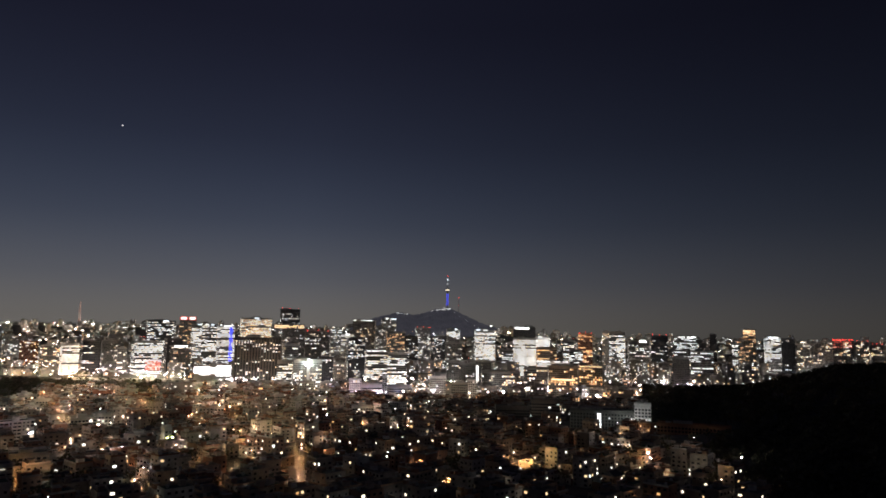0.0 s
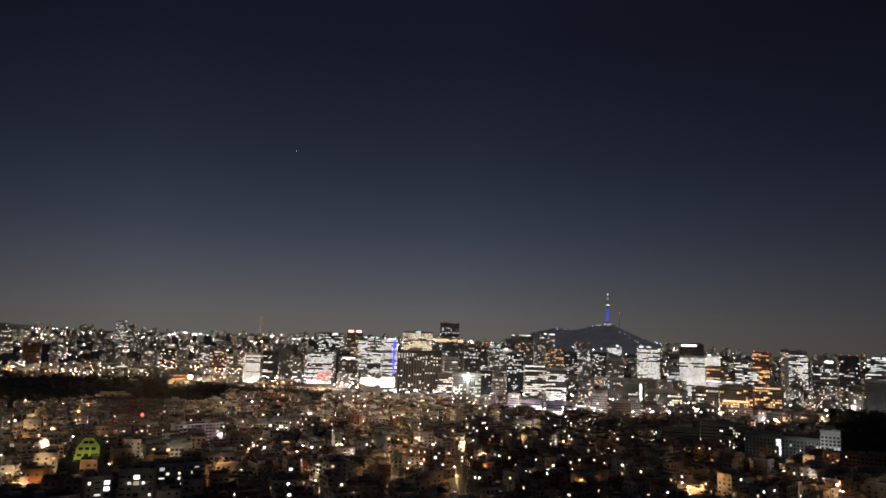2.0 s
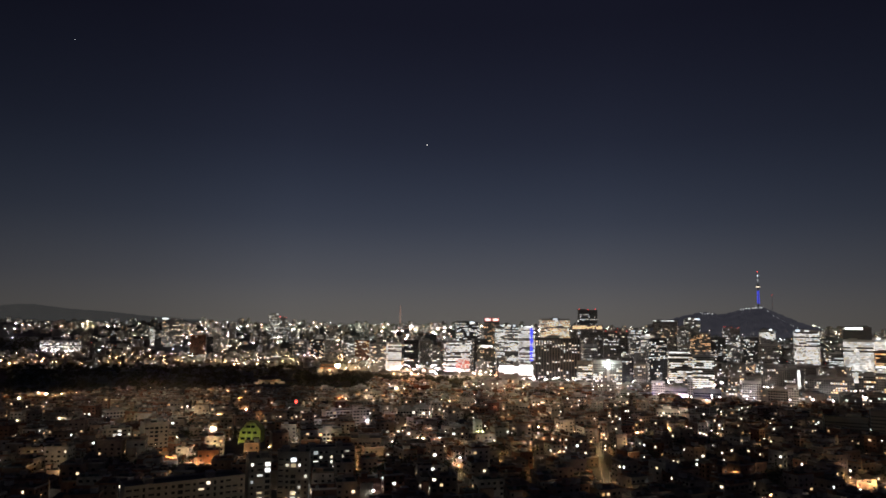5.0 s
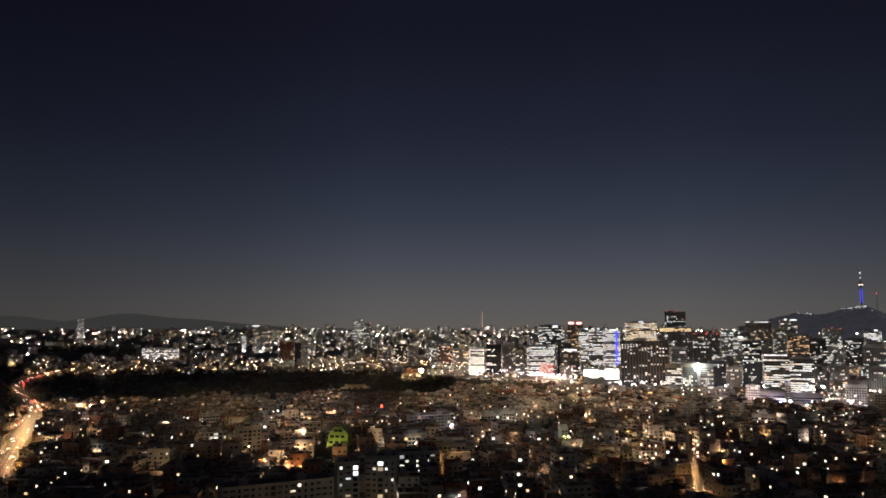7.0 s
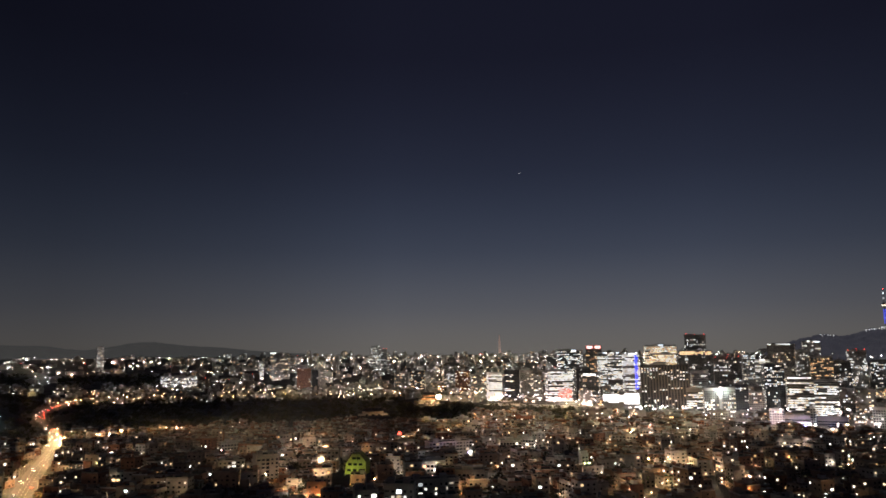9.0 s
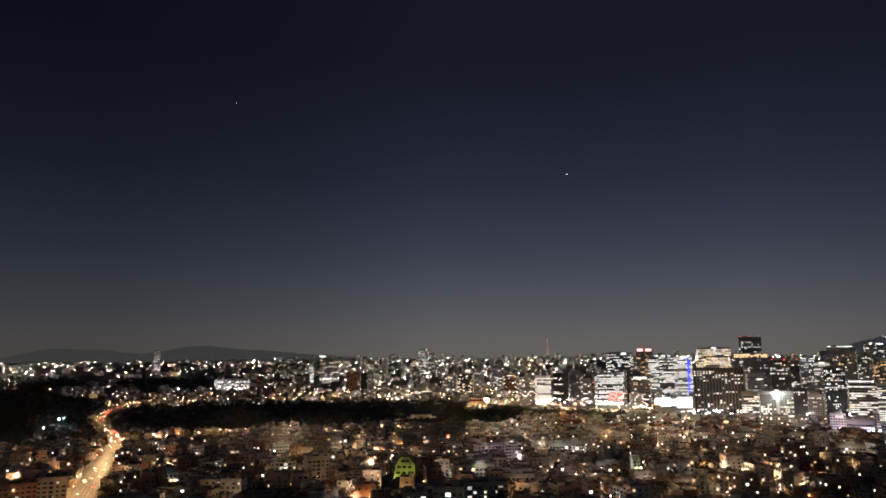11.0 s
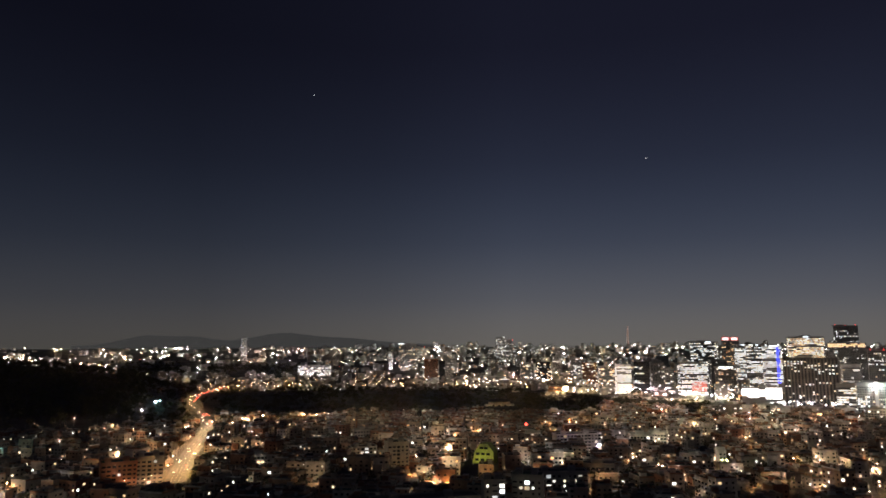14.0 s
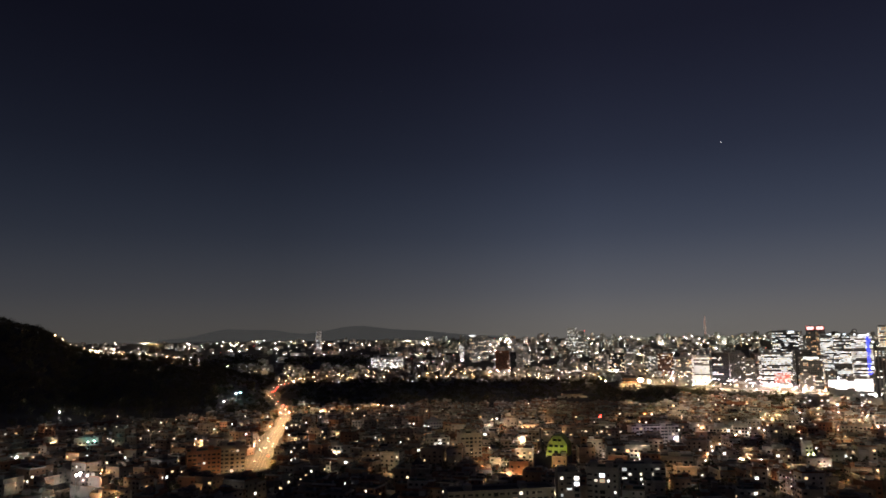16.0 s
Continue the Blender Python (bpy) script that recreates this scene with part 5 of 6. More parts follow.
rng_l = random.Random(5)


def put_lamp(kind, x, y, turn):
    m = pose(x, y, ground_z(x, y), 0, 0, turn)
    if not used_lamp[kind]:
        used_lamp[kind] = True
        lamp_masters[kind].matrix_world = m
    else:
        copy_thing(lamp_masters[kind], m)


for pts, half, step in ((ROAD, 9.4, 26), (CROSS, 8.5, 30)):
    for p, h in along(pts, step):
        for s in (-1, 1):
            if p.length > 1120 and rng_l.random() < 0.72:
                continue
            put_lamp(0 if pts is ROAD else 1, p.x - math.sin(h) * half * s, p.y + math.cos(h) * half * s, math.degrees(h) + (0 if s > 0 else 180))
for az, r in ((-15.0, 356), (-13.0, 352), (-11.0, 352), (-8.0, 374), (-6.6, 380), (-4.8, 388), (-2.6, 450), (-1.2, 452), (-14.8, 580), (-17.5, 622), (-35.2, 556), (-33.6, 572), (-0.5, 700), (1.0, 702)):
    put_lamp(3 if az > -14 else 1, *place(az, r), az)
far_lamps = {0: Geo(), 1: Geo(), 2: Geo()}
lamp_poles, town = Geo(), Geo()
near_lamps = 0
for x, y, r, az in LANES:
    dark = 0.32 if (az > 22 and r < 1000) else 0.3 if az < -42 else 0.5 if az < -30 else 0.4 if az < -18 else 0.95 if az > 2 and r < 850 else 0.62
    if r > 850 and -12 < az < 22:
        dark = 0.75
    if r < 560 and -18 < az < -2:
        dark *= 0.7
    pool = smooth(-0.2, 0.25, noise.noise((x / 62, y / 62, 1.7)))
    if rng_l.random() > dark * (0.14 + 1.35 * pool):
        continue
    x, y = x + rng_l.choice((-8.2, 8.2)), y + rng_l.choice((-7.8, 7.8))
    if not is_free(x, y, 1):
        continue
    k = rng_l.random()
    kind = 0 if k < (0.42 if az > 20 or (r > 850 and az > -5) else 0.6) else 1 if k > 0.76 else 2
    if near_lamps < 100:
        near_lamps += 1
        put_lamp(kind + 1, x, y, rng_l.uniform(0, 360))
    else:
        z = ground_z(x, y)
        hgt = rng_l.uniform(4.5, 9) if r < 930 else rng_l.uniform(4.5, 9.5)
        shop = r > 840 and -4 < az < 24
        way = rng_l.random()
        if way < 0.66:
            hgt += rng_l.uniform(1, 4)
            far_lamps[kind].flood(x, y, z + hgt, 0.3 if shop else 0.24, -az + rng_l.gauss(0, 38), lamp_poles)
        elif way < 0.8:
            s = 0.34 if shop else 0.26
            far_lamps[kind].panel(x, y, z + hgt, s)
            lamp_poles.box(x - 1.5 * s, x + 1.5 * s, y - 1.5 * s, y + 1.5 * s, z + hgt + 0.04, z + hgt + 0.2, floor=True)
        else:
            far_lamps[kind].lamp(x, y, z + hgt, rng_l.uniform(0.16, 0.32) if shop else rng_l.uniform(0.1, 0.2), 0.2)
        lamp_poles.tube([(x, y, z - 0.5), (x, y, z + hgt)], [0.1, 0.08], 4, cap=False)
for p, h in along(PLAZA, 9):
    for s in (-28, -15, 0, 13, 27):
        if rng_l.random() < 0.42:
            x, y = p.x - math.sin(h) * s + rng_l.uniform(-3, 3), p.y + math.cos(h) * s + rng_l.uniform(-3, 3)
            z = ground_z(x, y)
            hgt = rng_l.uniform(5, 11)
            if rng_l.random() < 0.65:
                far_lamps[rng_l.choice((0, 2, 2))].panel(x, y, z + hgt, 0.45)
                lamp_poles.box(x - 0.6, x + 0.6, y - 0.6, y + 0.6, z + hgt + 0.05, z + hgt + 0.22, floor=True)
            else:
                far_lamps[rng_l.choice((0, 2, 2, 1))].lamp(x, y, z + hgt, rng_l.uniform(0.12, 0.28), 0.2)
            lamp_poles.tube([(x, y, z - 0.5), (x, y, z + hgt)], [0.12, 0.1], 4, cap=False)
for p, h in along(CROSS, 13):
    for s in (-12, 12):
        if rng_l.random() < 0.7:
            x, y = p.x - math.sin(h) * s + rng_l.uniform(-6, 6), p.y + math.cos(h) * s + rng_l.uniform(-6, 6)
            z = ground_z(x, y)
            hgt = rng_l.uniform(4, 11)
            far_lamps[0].lamp(x, y, z + hgt, 0.25, 0.25)
            lamp_poles.tube([(x, y, z - 0.5), (x, y, z + hgt)], [0.12, 0.1], 4, cap=False)
for az, r, w, h in HALLS:
    for k in (-0.35, 0.1, 0.4):
        x, y = place(az + math.degrees(k * w / r), r - rng_l.uniform(14, 18))
        z = ground_z(x, y)
        hgt = rng_l.uniform(4, 6.5)
        far_lamps[rng_l.choice((0, 0, 2, 2, 1))].lamp(x, y, z + hgt, 0.2 if r > 860 else 0.14, 0.2 if r > 860 else 0.14)
        lamp_poles.tube([(x, y, z - 0.5), (x, y, z + hgt)], [0.12, 0.1], 4, cap=False)
for lane in LANEWAYS:
    for k, (p, h) in enumerate(along(lane, 15)):
        side = 2.4 if k % 2 else -2.4
        x, y = p.x - math.sin(h) * side, p.y + math.cos(h) * side
        z = ground_z(x, y)
        hgt = rng_l.uniform(5, 7)
        far_lamps[0].panel(x, y, z + hgt, 0.16)
        lamp_poles.box(x - 0.3, x + 0.3, y - 0.3, y + 0.3, z + hgt + 0.04, z + hgt + 0.2, floor=True)
        lamp_poles.tube([(x, y, z - 0.5), (x, y, z + hgt - 0.3)], [0.1, 0.08], 4, cap=False)
# lamps along the lane at the lower edge of the palace woods
for k in range(56):
    az = -28.5 + 23 * (k + rng_l.random()) / 56
    r = 1172 + 30 * math.sin(az * 0.6) - rng_l.uniform(0, 14)
    x, y = place(az, r)
    if not is_free(x, y, 1):
        continue
    z = ground_z(x, y)
    hgt = rng_l.uniform(3.5, 6)
    far_lamps[rng_l.choice((0, 0, 2))].flood(x, y, z + hgt, 0.16, -az + rng_l.gauss(0, 30), lamp_poles)
    lamp_poles.tube([(x, y, z - 0.5), (x, y, z + hgt)], [0.12, 0.1], 4, cap=False)
# the bright market street at the edge of the inner city
for k in range(70):
    az, r = rng_l.uniform(11.5, 22), rng_l.uniform(1090, 1270)
    x, y = place(az, r)
    if not is_free(x, y, 2):
        continue
    z = ground_z(x, y)
    hgt = rng_l.uniform(4, 8)
    if k % 4:
        far_lamps[rng_l.choice((0, 2, 2, 1))].flood(x, y, z + hgt + 2, 0.3, -az + rng_l.gauss(0, 40), lamp_poles)
    else:
        far_lamps[rng_l.choice((0, 0, 2))].lamp(x, y, z + hgt, 0.22, 0.2)
    lamp_poles.tube([(x, y, z - 0.5), (x, y, z + hgt)], [0.12, 0.1], 4, cap=False)
# the bright crossing between the palace gate and the plaza
for k in range(64):
    az, r = rng_l.uniform(-1.2, 5.0), rng_l.uniform(1640, 1860)
    x, y = place(az, r)
    if not is_free(x, y, 1):
        continue
    z = ground_z(x, y)
    hgt = rng_l.uniform(4, 11)
    far_lamps[rng_l.choice((0, 2, 2, 1))].lamp(x, y, z + hgt, rng_l.uniform(0.1, 0.3), 0.25)
    lamp_poles.tube([(x, y, z - 0.5), (x, y, z + hgt)], [0.12, 0.1], 4, cap=False)
# streets among the towers
for k in range(820):
    az, r = rng_l.uniform(9, 62), rng_l.uniform(1120, 2200)
    x, y = place(az, r)
    if is_wood(az, r) or not is_free(x, y, 2):
        continue
    z = ground_z(x, y)
    hgt = rng_l.uniform(5, 10)
    (town if k % 3 else far_lamps[rng_l.choice((0, 0, 2))]).spark(x, y, z + hgt + 2, (0.62 if az > 18 else 0.36) if k % 3 else 0.18)
    lamp_poles.tube([(x, y, z - 0.5), (x, y, z + hgt)], [0.12, 0.1], 4, cap=False)
for x, y, hgt in TOWN_LAMPS:
    z = ground_z(x, y)
    if math.hypot(x, y) < 1000:
        far_lamps[1].lamp(x, y, z + hgt, 0.09, 0.08)
    else:
        if rng_l.random() < 0.5:
            town.spark(x, y, z + hgt + 2, 0.42)
        else:
            town.panel(x, y, z + hgt, 0.5)
            lamp_poles.box(x - 0.8, x + 0.8, y - 0.8, y + 0.8, z + hgt + 0.05, z + hgt + 0.25, floor=True)
    lamp_poles.tube([(x, y, z - 0.5), (x, y, z + hgt)], [0.12, 0.1], 4, cap=False)
tagged(part("street_lamp_heads", town, G_TOWN), "bright lamps along the streets before the towers", "lamps", kind="stuff")
tagged(part("street_lamp_heads", far_lamps[0], G_ORANGE), "orange street lamps in the lanes", "lamps", kind="stuff")
tagged(part("street_lamp_heads", far_lamps[1], G_WHITE), "cold white street lamps in the lanes", "lamps", kind="stuff")
tagged(part("street_lamp_heads", far_lamps[2], G_MIXED), "warm white street lamps in the lanes", "lamps", kind="stuff")
tagged(part("street_lamp_poles", lamp_poles, M_METAL), "thin steel poles of the lane lamps", "poles", kind="stuff")


# ---- blocks between and behind the towers, and the far city ----
city_wall, city_win_w, city_win_c, city_dots, city_red, dim_dots = Geo(), Geo(), Geo(), Geo(), Geo(), Geo()
rng_c = random.Random(21)


def city_thing(az, r, w, d, h, share, wall_mat=None, turn=None):
    """A smaller block between the towers, as a thing of its own."""
    x, y = place(az, r)
    root = new("city_building")
    root.matrix_world = pose(x, y, ground_z(x, y), 0, 0, -az + (rng_c.uniform(-35, 35) if turn is None else turn))
    tagged(root, "low hall lit by street lamps before its front" if wall_mat else rng_c.choice(("mid-rise city block with a flat roof and scattered lit windows", "plain office block with a roof house between taller towers")), "building", "lit halls of the old quarter" if wall_mat else "blocks between the towers")
    wall, house, win, dark = Geo(), Geo(), Geo(), Geo()
    wall.box(-w / 2, w / 2, -d / 2, d / 2, -8, h)
    for a in ((-w / 2, w / 2, -d / 2, -d / 2 + 0.3), (-w / 2, w / 2, d / 2 - 0.3, d / 2), (-w / 2, -w / 2 + 0.3, -d / 2 + 0.31, d / 2 - 0.31), (w / 2 - 0.3, w / 2, -d / 2 + 0.31, d / 2 - 0.31)):
        wall.box(*a, h, h + 1.0)
    house.box(-w * 0.2, w * 0.15, -d * 0.2, d * 0.25, h, h + rng_c.uniform(2.2, 4))
    for side in range(4):
        length, off = (w, d / 2) if side % 2 == 0 else (d, w / 2)
        sm = pose(0, 0, 0, 0, 0, 90 * side)
        n = max(int(length / 3.2), 1)
        for k in range(int(h / 3.4)):
            for i in range(n):
                c = -length / 2 + (i + 0.5) * length / n
                (win if rng_c.random() < share else dark).poly(*(sm @ Vector(q) for q in ((c - 1.1, -off - 0.08, k * 3.4 + 1), (c + 1.1, -off - 0.08, k * 3.4 + 1), (c + 1.1, -off - 0.08, k * 3.4 + 2.7), (c - 1.1, -off - 0.08, k * 3.4 + 2.7))))
    part("wall", wall, wall_mat or M_CITY, root)
    part("roof_house", house, M_CONCRETE, root)
    part("window_glass", dark, M_GLASS, root, kind="stuff")
    if win.f:
        part("lit_window", win, LIT[rng_c.choice(("mixed", "office", "warm", "cold"))], root, "lit windows", kind="stuff")
    TAKEN.append((x, y, max(w, d) * 0.55))


def city_block(az, r, w, d, h, share):
    x, y = place(az, r)
    z = ground_z(x, y)
    m = pose(x, y, z, 0, 0, -az + rng_c.uniform(-35, 35))
    city_wall.box(-w / 2, w / 2, -d / 2, d / 2, -8, h, m)
    city_wall.box(-w * 0.2, w * 0.15, -d * 0.2, d * 0.25, h, h + rng_c.uniform(1.5, 4), m)
    bay, fl = 4.0 if r < 2600 else 5.5, 3.4 if r < 2600 else 4.2
    for side in (0, 1, 3):
        length, off = (w, d / 2) if side % 2 == 0 else (d, w / 2)
        sm = m @ pose(0, 0, 0, 0, 0, 90 * side)
        n = max(int(length / bay), 1)
        for k in range(int(h / fl)):
            for i in range(n):
                if rng_c.random() < share:
                    c = -length / 2 + (i + 0.5) * length / n
                    g = city_win_w if rng_c.random() < 0.5 else city_win_c
                    hw = bay * 0.36
                    g.poly(*(sm @ Vector(q) for q in ((c - hw, -off - 0.08, k * fl + 1), (c + hw, -off - 0.08, k * fl + 1), (c + hw, -off - 0.08, k * fl + fl * 0.75), (c - hw, -off - 0.08, k * fl + fl * 0.75))))


for az, r, w, h in HALLS:
    city_thing(az, r, w, 12, h, 0.12, rng_c.choice((M_STONE, M_CONCRETE, M_BRICK, M_CONCRETE)), rng_c.uniform(-22, 22))
n_city = 0
for k in range(900):
    az, r = rng_c.uniform(9, 63), rng_c.uniform(1150, 2350)
    x, y = place(az, r)
    if is_wood(az, r) or is_road(x, y, 14) or not is_free(x, y, 12):
        continue
    roof = EYE - r * (0.078 if r < 1480 else 0.047 if az < 44 else 0.040)
    tall = min(12 + rng_c.random() ** 2 * (26 if r < 1400 else 50), roof)
    if tall < 6:
        continue
    n_city += 1
    (city_thing if n_city < 120 else city_block)(az, r, rng_c.uniform(14, 32), rng_c.uniform(14, 26), tall, rng_c.uniform(0.1, 0.35))
for k in range(900):
    az, r = rng_c.uniform(-48, 9), rng_c.uniform(1650, 2500)
    x, y = place(az, r)
    if is_wood(az, r) or is_road(x, y, 8) or not is_free(x, y, 8):
        continue
    city_block(az, r, rng_c.uniform(10, 24), rng_c.uniform(10, 18), rng_c.uniform(6, 15), rng_c.uniform(0.02, 0.1))
for k in range(2400):
    az, r = rng_c.uniform(-49, 63), 2300 + 2300 * rng_c.random() ** 0.8
    x, y = place(az, r)
    z = ground_z(x, y)
    lift = z - far_rise(az, r)
    if lift > 22 or not is_free(x, y, 10) or is_far_wood(az, r):
        continue
    dense = smooth(-35, -5, az)
    if rng_c.random() > 0.35 + 0.65 * dense:
        continue
    tall = rng_c.uniform(8, 16) + rng_c.random() ** 4 * 34 * (0.3 + 0.7 * dense)
    city_block(az, r, rng_c.uniform(14, 34), rng_c.uniform(14, 24), tall, rng_c.uniform(0.02, 0.09) + 0.13 * dense * rng_c.random())
for k in range(5000):
    az, r = rng_c.uniform(-49, 63), 1650 + 3000 * rng_c.random() ** 0.75
    x, y = place(az, r)
    if is_wood(az, r) or not is_free(x, y, 2) or is_far_wood(az, r):
        continue
    z = ground_z(x, y)
    lift = z - far_rise(az, r)
    clump = smooth(-0.25, 0.3, noise.noise((az * 0.55, r / 260, 5.0)))
    if lift > 45 or rng_c.random() > (0.12 + 0.6 * clump if az < -14 else 0.45 + 0.5 * clump):
        continue
    rad = 0.34 + 0.46 * smooth(1700, 4500, r)
    hgt = rng_c.uniform(4, 16)
    if rng_c.random() < 0.03:
        city_red.ball(x, y, z + hgt, rad)
    elif k % 2 == 0:
        city_dots.spark(x, y, z + hgt, rad * rng_c.uniform(0.3, 0.72))
    else:
        # a short row of lit panes or shop signs
        for i in range(rng_c.choice((1, 1, 2, 3))):
            dim_dots.spark(x + rad * 3.4 * i, y - rad * i, z + hgt + rng_c.uniform(-0.5, 0.5), rad * rng_c.uniform(0.6, 1.35))
warm_dots = Geo()
for k in range(420):
    az, r = rng_c.uniform(-32, 8), 1850 + 520 * rng_c.random() ** 1.5
    x, y = place(az, r)
    if is_wood(az, r):
        continue
    warm_dots.spark(x, y, ground_z(x, y) + rng_c.uniform(4, 12), rng_c.uniform(0.25, 0.6))
# houses and lamps on the saddle of the wooded hill
for k in range(90):
    az, r = rng_c.uniform(-46, -36), rng_c.uniform(1660, 1800)
    x, y = place(az, r)
    TAKEN.append((x, y, 9))
    if k < 30:
        city_block(az, r, rng_c.uniform(9, 14), 9, rng_c.uniform(5, 8), 0.3)
    (warm_dots if k % 3 == 0 else dim_dots).spark(x + 8, y - 8, ground_z(x + 8, y - 8) + rng_c.uniform(9, 18), rng_c.uniform(0.2, 0.45))
tagged(part("city_lamps", warm_dots, G_FARWARM), "warm street lamps beyond the palace woods", "lamps", kind="stuff")
tagged(part("city_lamps", dim_dots, G_FARDIM), "small windows and lamps of the far city", "lamps", kind="stuff")
tagged(part("city_blocks", city_wall, M_CITY), "dense grey and brown blocks of the far city", "buildings", kind="stuff")
tagged(part("city_windows", city_win_w, LIT["mixed"]), "warm lit windows of the far city", "windows", kind="stuff")
tagged(part("city_windows", city_win_c, LIT["cold"]), "cold lit windows of the far city", "windows", kind="stuff")
tagged(part("city_lamps", city_dots, G_FAR), "countless street lamps of the far city", "lamps", kind="stuff")
tagged(part("city_lamps", city_red, G_RED), "red aviation lamps over the far city", "lamps", kind="stuff")


# ---- cars ----
def make_car(seed):
    root = new("car")
    g = Geo()
    prof = [(-2.2, 0.35), (2.2, 0.35), (2.25, 0.75), (1.9, 0.9), (0.9, 0.98), (0.3, 1.42), (-1.3, 1.45), (-2.0, 0.98), (-2.25, 0.9)]
    for s in (-1, 1):
        pts = [(x, s * 0.88, z) for x, z in prof]
        g.poly(*(pts if s < 0 else pts[::-1]))
    for (a, b), (c, e) in zip(prof, prof[1:] + prof[:1]):
        g.poly((a, 0.88, b), (a, -0.88, b), (c, -0.88, e), (c, 0.88, e))
    g.f = [f[::-1] for f in g.f]
    part("body", g, M_CARPAINT, root)
    g = Geo()
    g.poly((0.86, -0.75, 1.02), (0.86, 0.75, 1.02), (0.36, 0.7, 1.4), (0.36, -0.7, 1.4))
    part("windscreen", g, M_GLASS, root)
    for x in (-1.4, 1.4):
        for s in (-1, 1):
            g = Geo()
            g.tube([(x, s * 0.72, 0.33), (x, s * 0.92, 0.33)], [0.33, 0.33], 10)
            part("wheel", g, M_RUBBER, root)
    for s in (-1, 1):
        g = Geo()
        g.box(-2.34, -2.2, s * 0.6 - 0.24, s * 0.6 + 0.24, 0.7, 0.95, floor=True)
        part("tail_light", g, G_TAIL, root, "red glowing tail light")
        g = Geo()
        g.box(2.18, 2.34, s * 0.6 - 0.2, s * 0.6 + 0.2, 0.6, 0.8, floor=True)
        part("headlight", g, G_HEAD, root, "glowing headlight")
    return tagged(root, "car with glowing lights in a night traffic queue", "car", "cars on the avenue")


car0 = make_car(1)
first = True
rng_k = random.Random(8)
for p, h in along(ROAD, 11):
    r = p.length
    for lane in (-6.6, -4.2, -1.6, 1.6, 4.2, 6.6):
        busy = 0.16 if r > 1120 else 0.1 if r > 1000 else 0.04
        if rng_k.random() > busy:
            continue
        away = lane < 0
        m = pose(p.x - math.sin(h) * lane, p.y + math.cos(h) * lane, ground_z(p.x, p.y) + 0.42, 0, 0, math.degrees(h) + (0 if away else 180))
        if first:
            car0.matrix_world, first = m, False
        else:
            copy_thing(car0, m)


# ---- trees ----
def tree_geo(rng, h, spread, leaves, bare, limbs=6):
    trunk, crown = Geo(), Geo()
    trunk.tube([(0, 0, -0.1 * h), (0, 0, h * 0.25), (rng.uniform(-0.03, 0.03) * h, 0.01 * h, h * 0.62)], [0.035 * h, 0.026 * h, 0.012 * h], limbs)
    tips = []
    for k in range(limbs):
        a = k * 6.283 / limbs + rng.uniform(-0.4, 0.4)
        z0 = h * rng.uniform(0.28, 0.5)
        e = (spread * 0.7 * math.cos(a), spread * 0.7 * math.sin(a), z0 + h * rng.uniform(0.15, 0.38))
        trunk.tube([(0, 0, z0), (e[0] * 0.5, e[1] * 0.5, (z0 + e[2]) / 2 + 0.03 * h), e], [0.014 * h, 0.009 * h, 0.004 * h], 3)
        tips.append(Vector(e))
    tips.append(Vector((0, 0, h * 0.8)))
    for k in range(leaves):
        c = rng.choice(tips) + Vector((rng.gauss(0, spread * 0.3), rng.gauss(0, spread * 0.3), rng.gauss(0, h * 0.1)))
        s = rng.uniform(0.35, 0.8) * ((0.16 if limbs > 4 else 0.34) * spread)
        u = Vector((rng.gauss(0, 1), rng.gauss(0, 1), rng.gauss(0, 1))).normalized()
        q = u.orthogonal().normalized()
        if bare:
            crown.poly(c - u * s * 2.2, c + q * s * 0.12, c + u * s * 2.2)
        else:
            crown.poly(c - u * s - q * s * 0.3, c - q * s + u * 0.2 * s, c + u * s, c + q * s * 0.8)
    return trunk, crown


def make_tree(seed, h, spread, bare, label):
    t, c = tree_geo(random.Random(seed), h, spread, 420, bare)
    root = new("tree")
    part("trunk", t, M_BARK, root)
    part("crown", c, M_TWIG if bare else M_LEAF, root)
    return tagged(root, label, "tree", "trees among the houses")


tree_masters = [make_tree(1, 9, 3.4, False, "dark evergreen tree between houses"), make_tree(2, 11, 4.0, False, "broad dark tree between houses"), make_tree(3, 10, 3.8, True, "bare winter tree lit from below"), make_tree(4, 12, 4.2, True, "tall bare winter tree")]
rng_t = random.Random(9)
spots = [s for s in LANES if 360 < s[2] < 1000]
rng_t.shuffle(spots)
for k, (x, y, r, az) in enumerate(spots[:120]):
    x, y = x + 8.3, y + 7.6
    if not is_free(x, y, 3):
        continue
    m = pose(x, y, ground_z(x, y), 0, 0, rng_t.uniform(0, 360))
    if k < 4:
        tree_masters[k].matrix_world = m
    else:
        copy_thing(tree_masters[rng_t.randrange(4)], m)
wood_kinds = [tree_geo(random.Random(50 + k), 1.0, 0.42, 50, k == 3, 4) for k in range(4)]
wood_trunk, wood_crown, wood_twig = Geo(), Geo(), Geo()


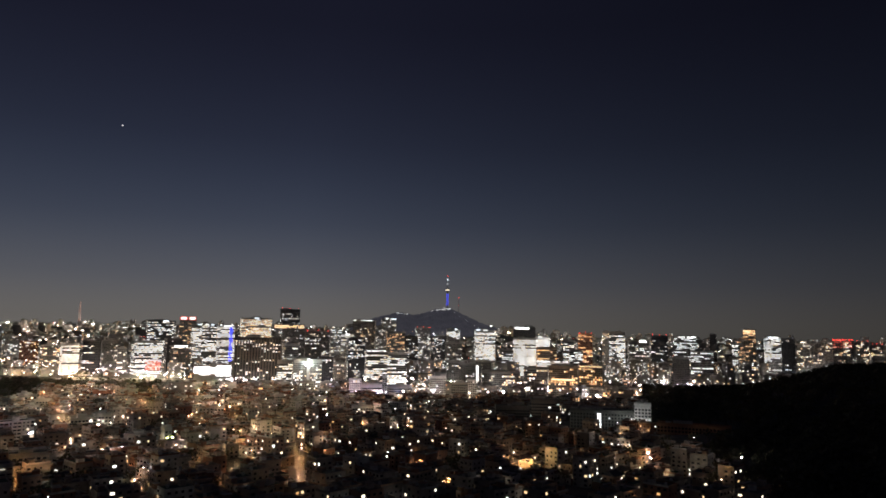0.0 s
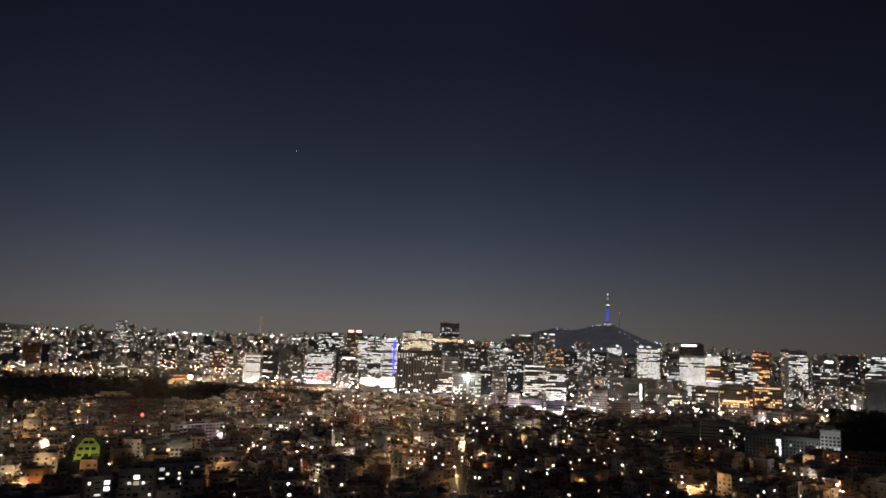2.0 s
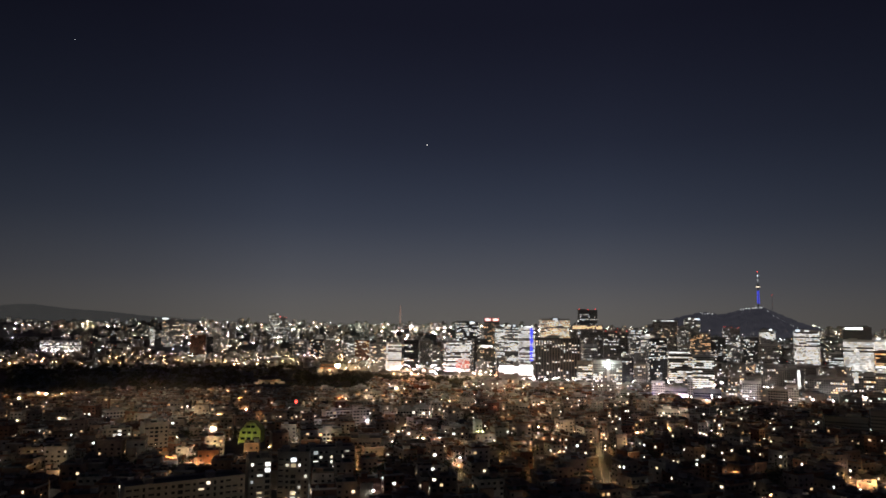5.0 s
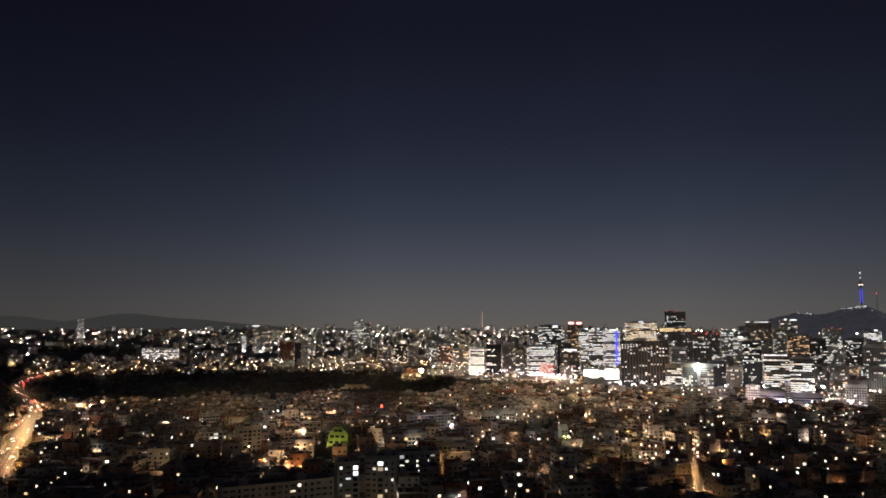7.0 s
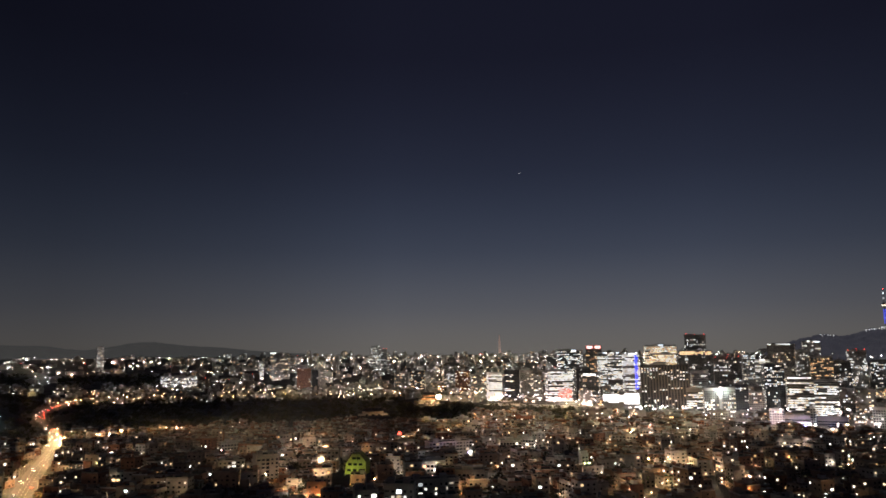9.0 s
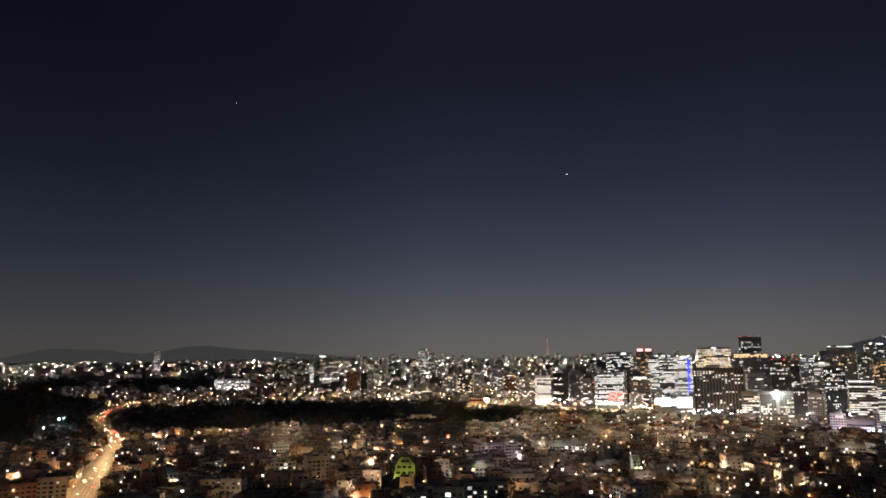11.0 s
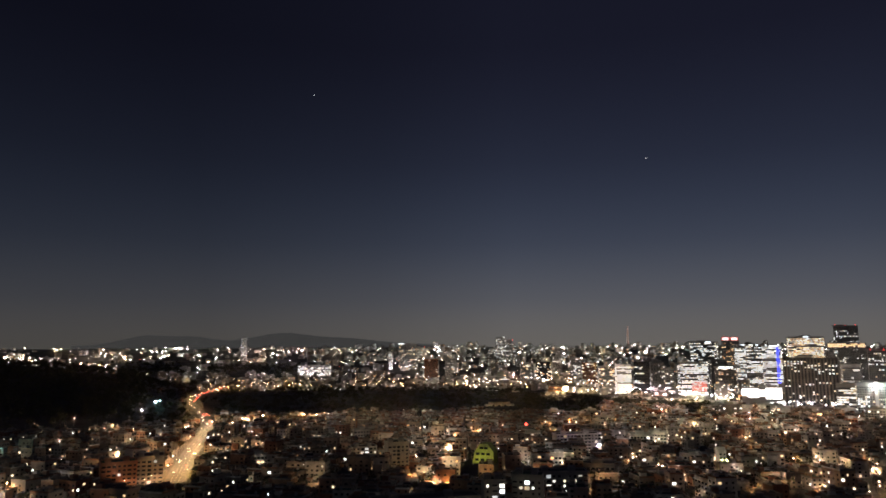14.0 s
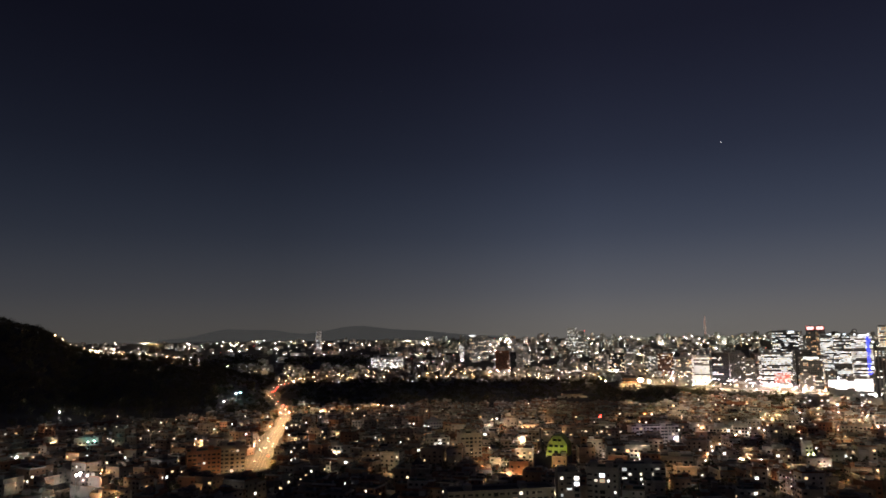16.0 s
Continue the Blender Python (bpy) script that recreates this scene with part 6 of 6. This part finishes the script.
def wood_tree(x, y, k, h):
    z = ground_z(x, y)
    # clipped low before the open plaza
    az, r = math.degrees(math.atan2(x, y)), math.hypot(x, y)
    if 0 < az < 16 and any(near_line(PLAZA, *place(az, r + d), 30) for d in (40, 80, 120, 160, 200)):
        h = min(h, 6.5)
    t, cr = wood_kinds[k]
    for src, dst in ((t, wood_trunk), (cr, wood_twig if k > 2 else wood_crown)):
        i = len(dst.v)
        dst.v.extend((x + (a * h if k % 2 else -b * h), y + (b * h if k % 2 else a * h), z + q * h) for a, b, q in src.v)
        dst.f.extend(tuple(i + q for q in f) for f in src.f)


n_wood = 0
while n_wood < 6500:
    az, r = (rng_t.uniform(46, 64), rng_t.uniform(330, 1450)) if n_wood % 4 == 0 else (rng_t.uniform(-51, -34), rng_t.uniform(1150, 1800)) if n_wood % 4 == 1 else (rng_t.uniform(-52, 64), rng_t.uniform(330, 2250))
    if rng_t.random() > r / 2250 + (0.2 if az < 46 else 0.7) or not is_wood(az, r):
        continue
    x, y = place(az, r)
    if is_road(x, y, 3) or not is_free(x, y, 4):
        continue
    # cleared verge on the hill's side of the avenue
    if -31.5 < az < -26 and any(near_line(ROAD, *place(az, r + k), 14) for k in (40, 80, 120, 160)):
        continue
    edge = not is_wood(az, r - 45)
    wood_tree(x, y, 3 if edge and rng_t.random() < (0.8 if az < -5 else 0.2) else rng_t.randrange(3), rng_t.uniform(8, 15))
    n_wood += 1
for k in range(520):
    az, r = rng_t.uniform(-5, 9.5), rng_t.uniform(1300, 1640)
    x, y = place(az, r)
    if is_wood(az, r) and not is_road(x, y, 3) and is_free(x, y, 4):
        wood_tree(x, y, rng_t.randrange(3), rng_t.uniform(9, 14))
for x, y, r, az in LANES:
    if r > 430 and rng_t.random() < 0.6:
        tx, ty = x + rng_t.choice((-8.4, 8.4)), y + rng_t.uniform(-7, 7)
        if is_free(tx, ty, 3) and not is_road(tx, ty):
            wood_tree(tx, ty, rng_t.choice((0, 1, 2, 3)), rng_t.uniform(6, 13))
for k in range(1500):
    az, r = rng_t.uniform(-50, -22.5), rng_t.uniform(2400, 3500)
    if is_far_wood(az, r):
        wood_tree(*place(az, r), rng_t.randrange(3), rng_t.uniform(11, 19))
tagged(part("wood_trunks", wood_trunk, M_BARK), "trunks and limbs of dense woods", "trees", kind="stuff")
tagged(part("wood_crowns", wood_crown, M_LEAF), "dark crowns of dense woods on slopes and palace grounds", "trees", kind="stuff")
tagged(part("wood_twigs", wood_twig, M_TWIG), "bare winter crowns at the edge of the woods", "trees", kind="stuff")
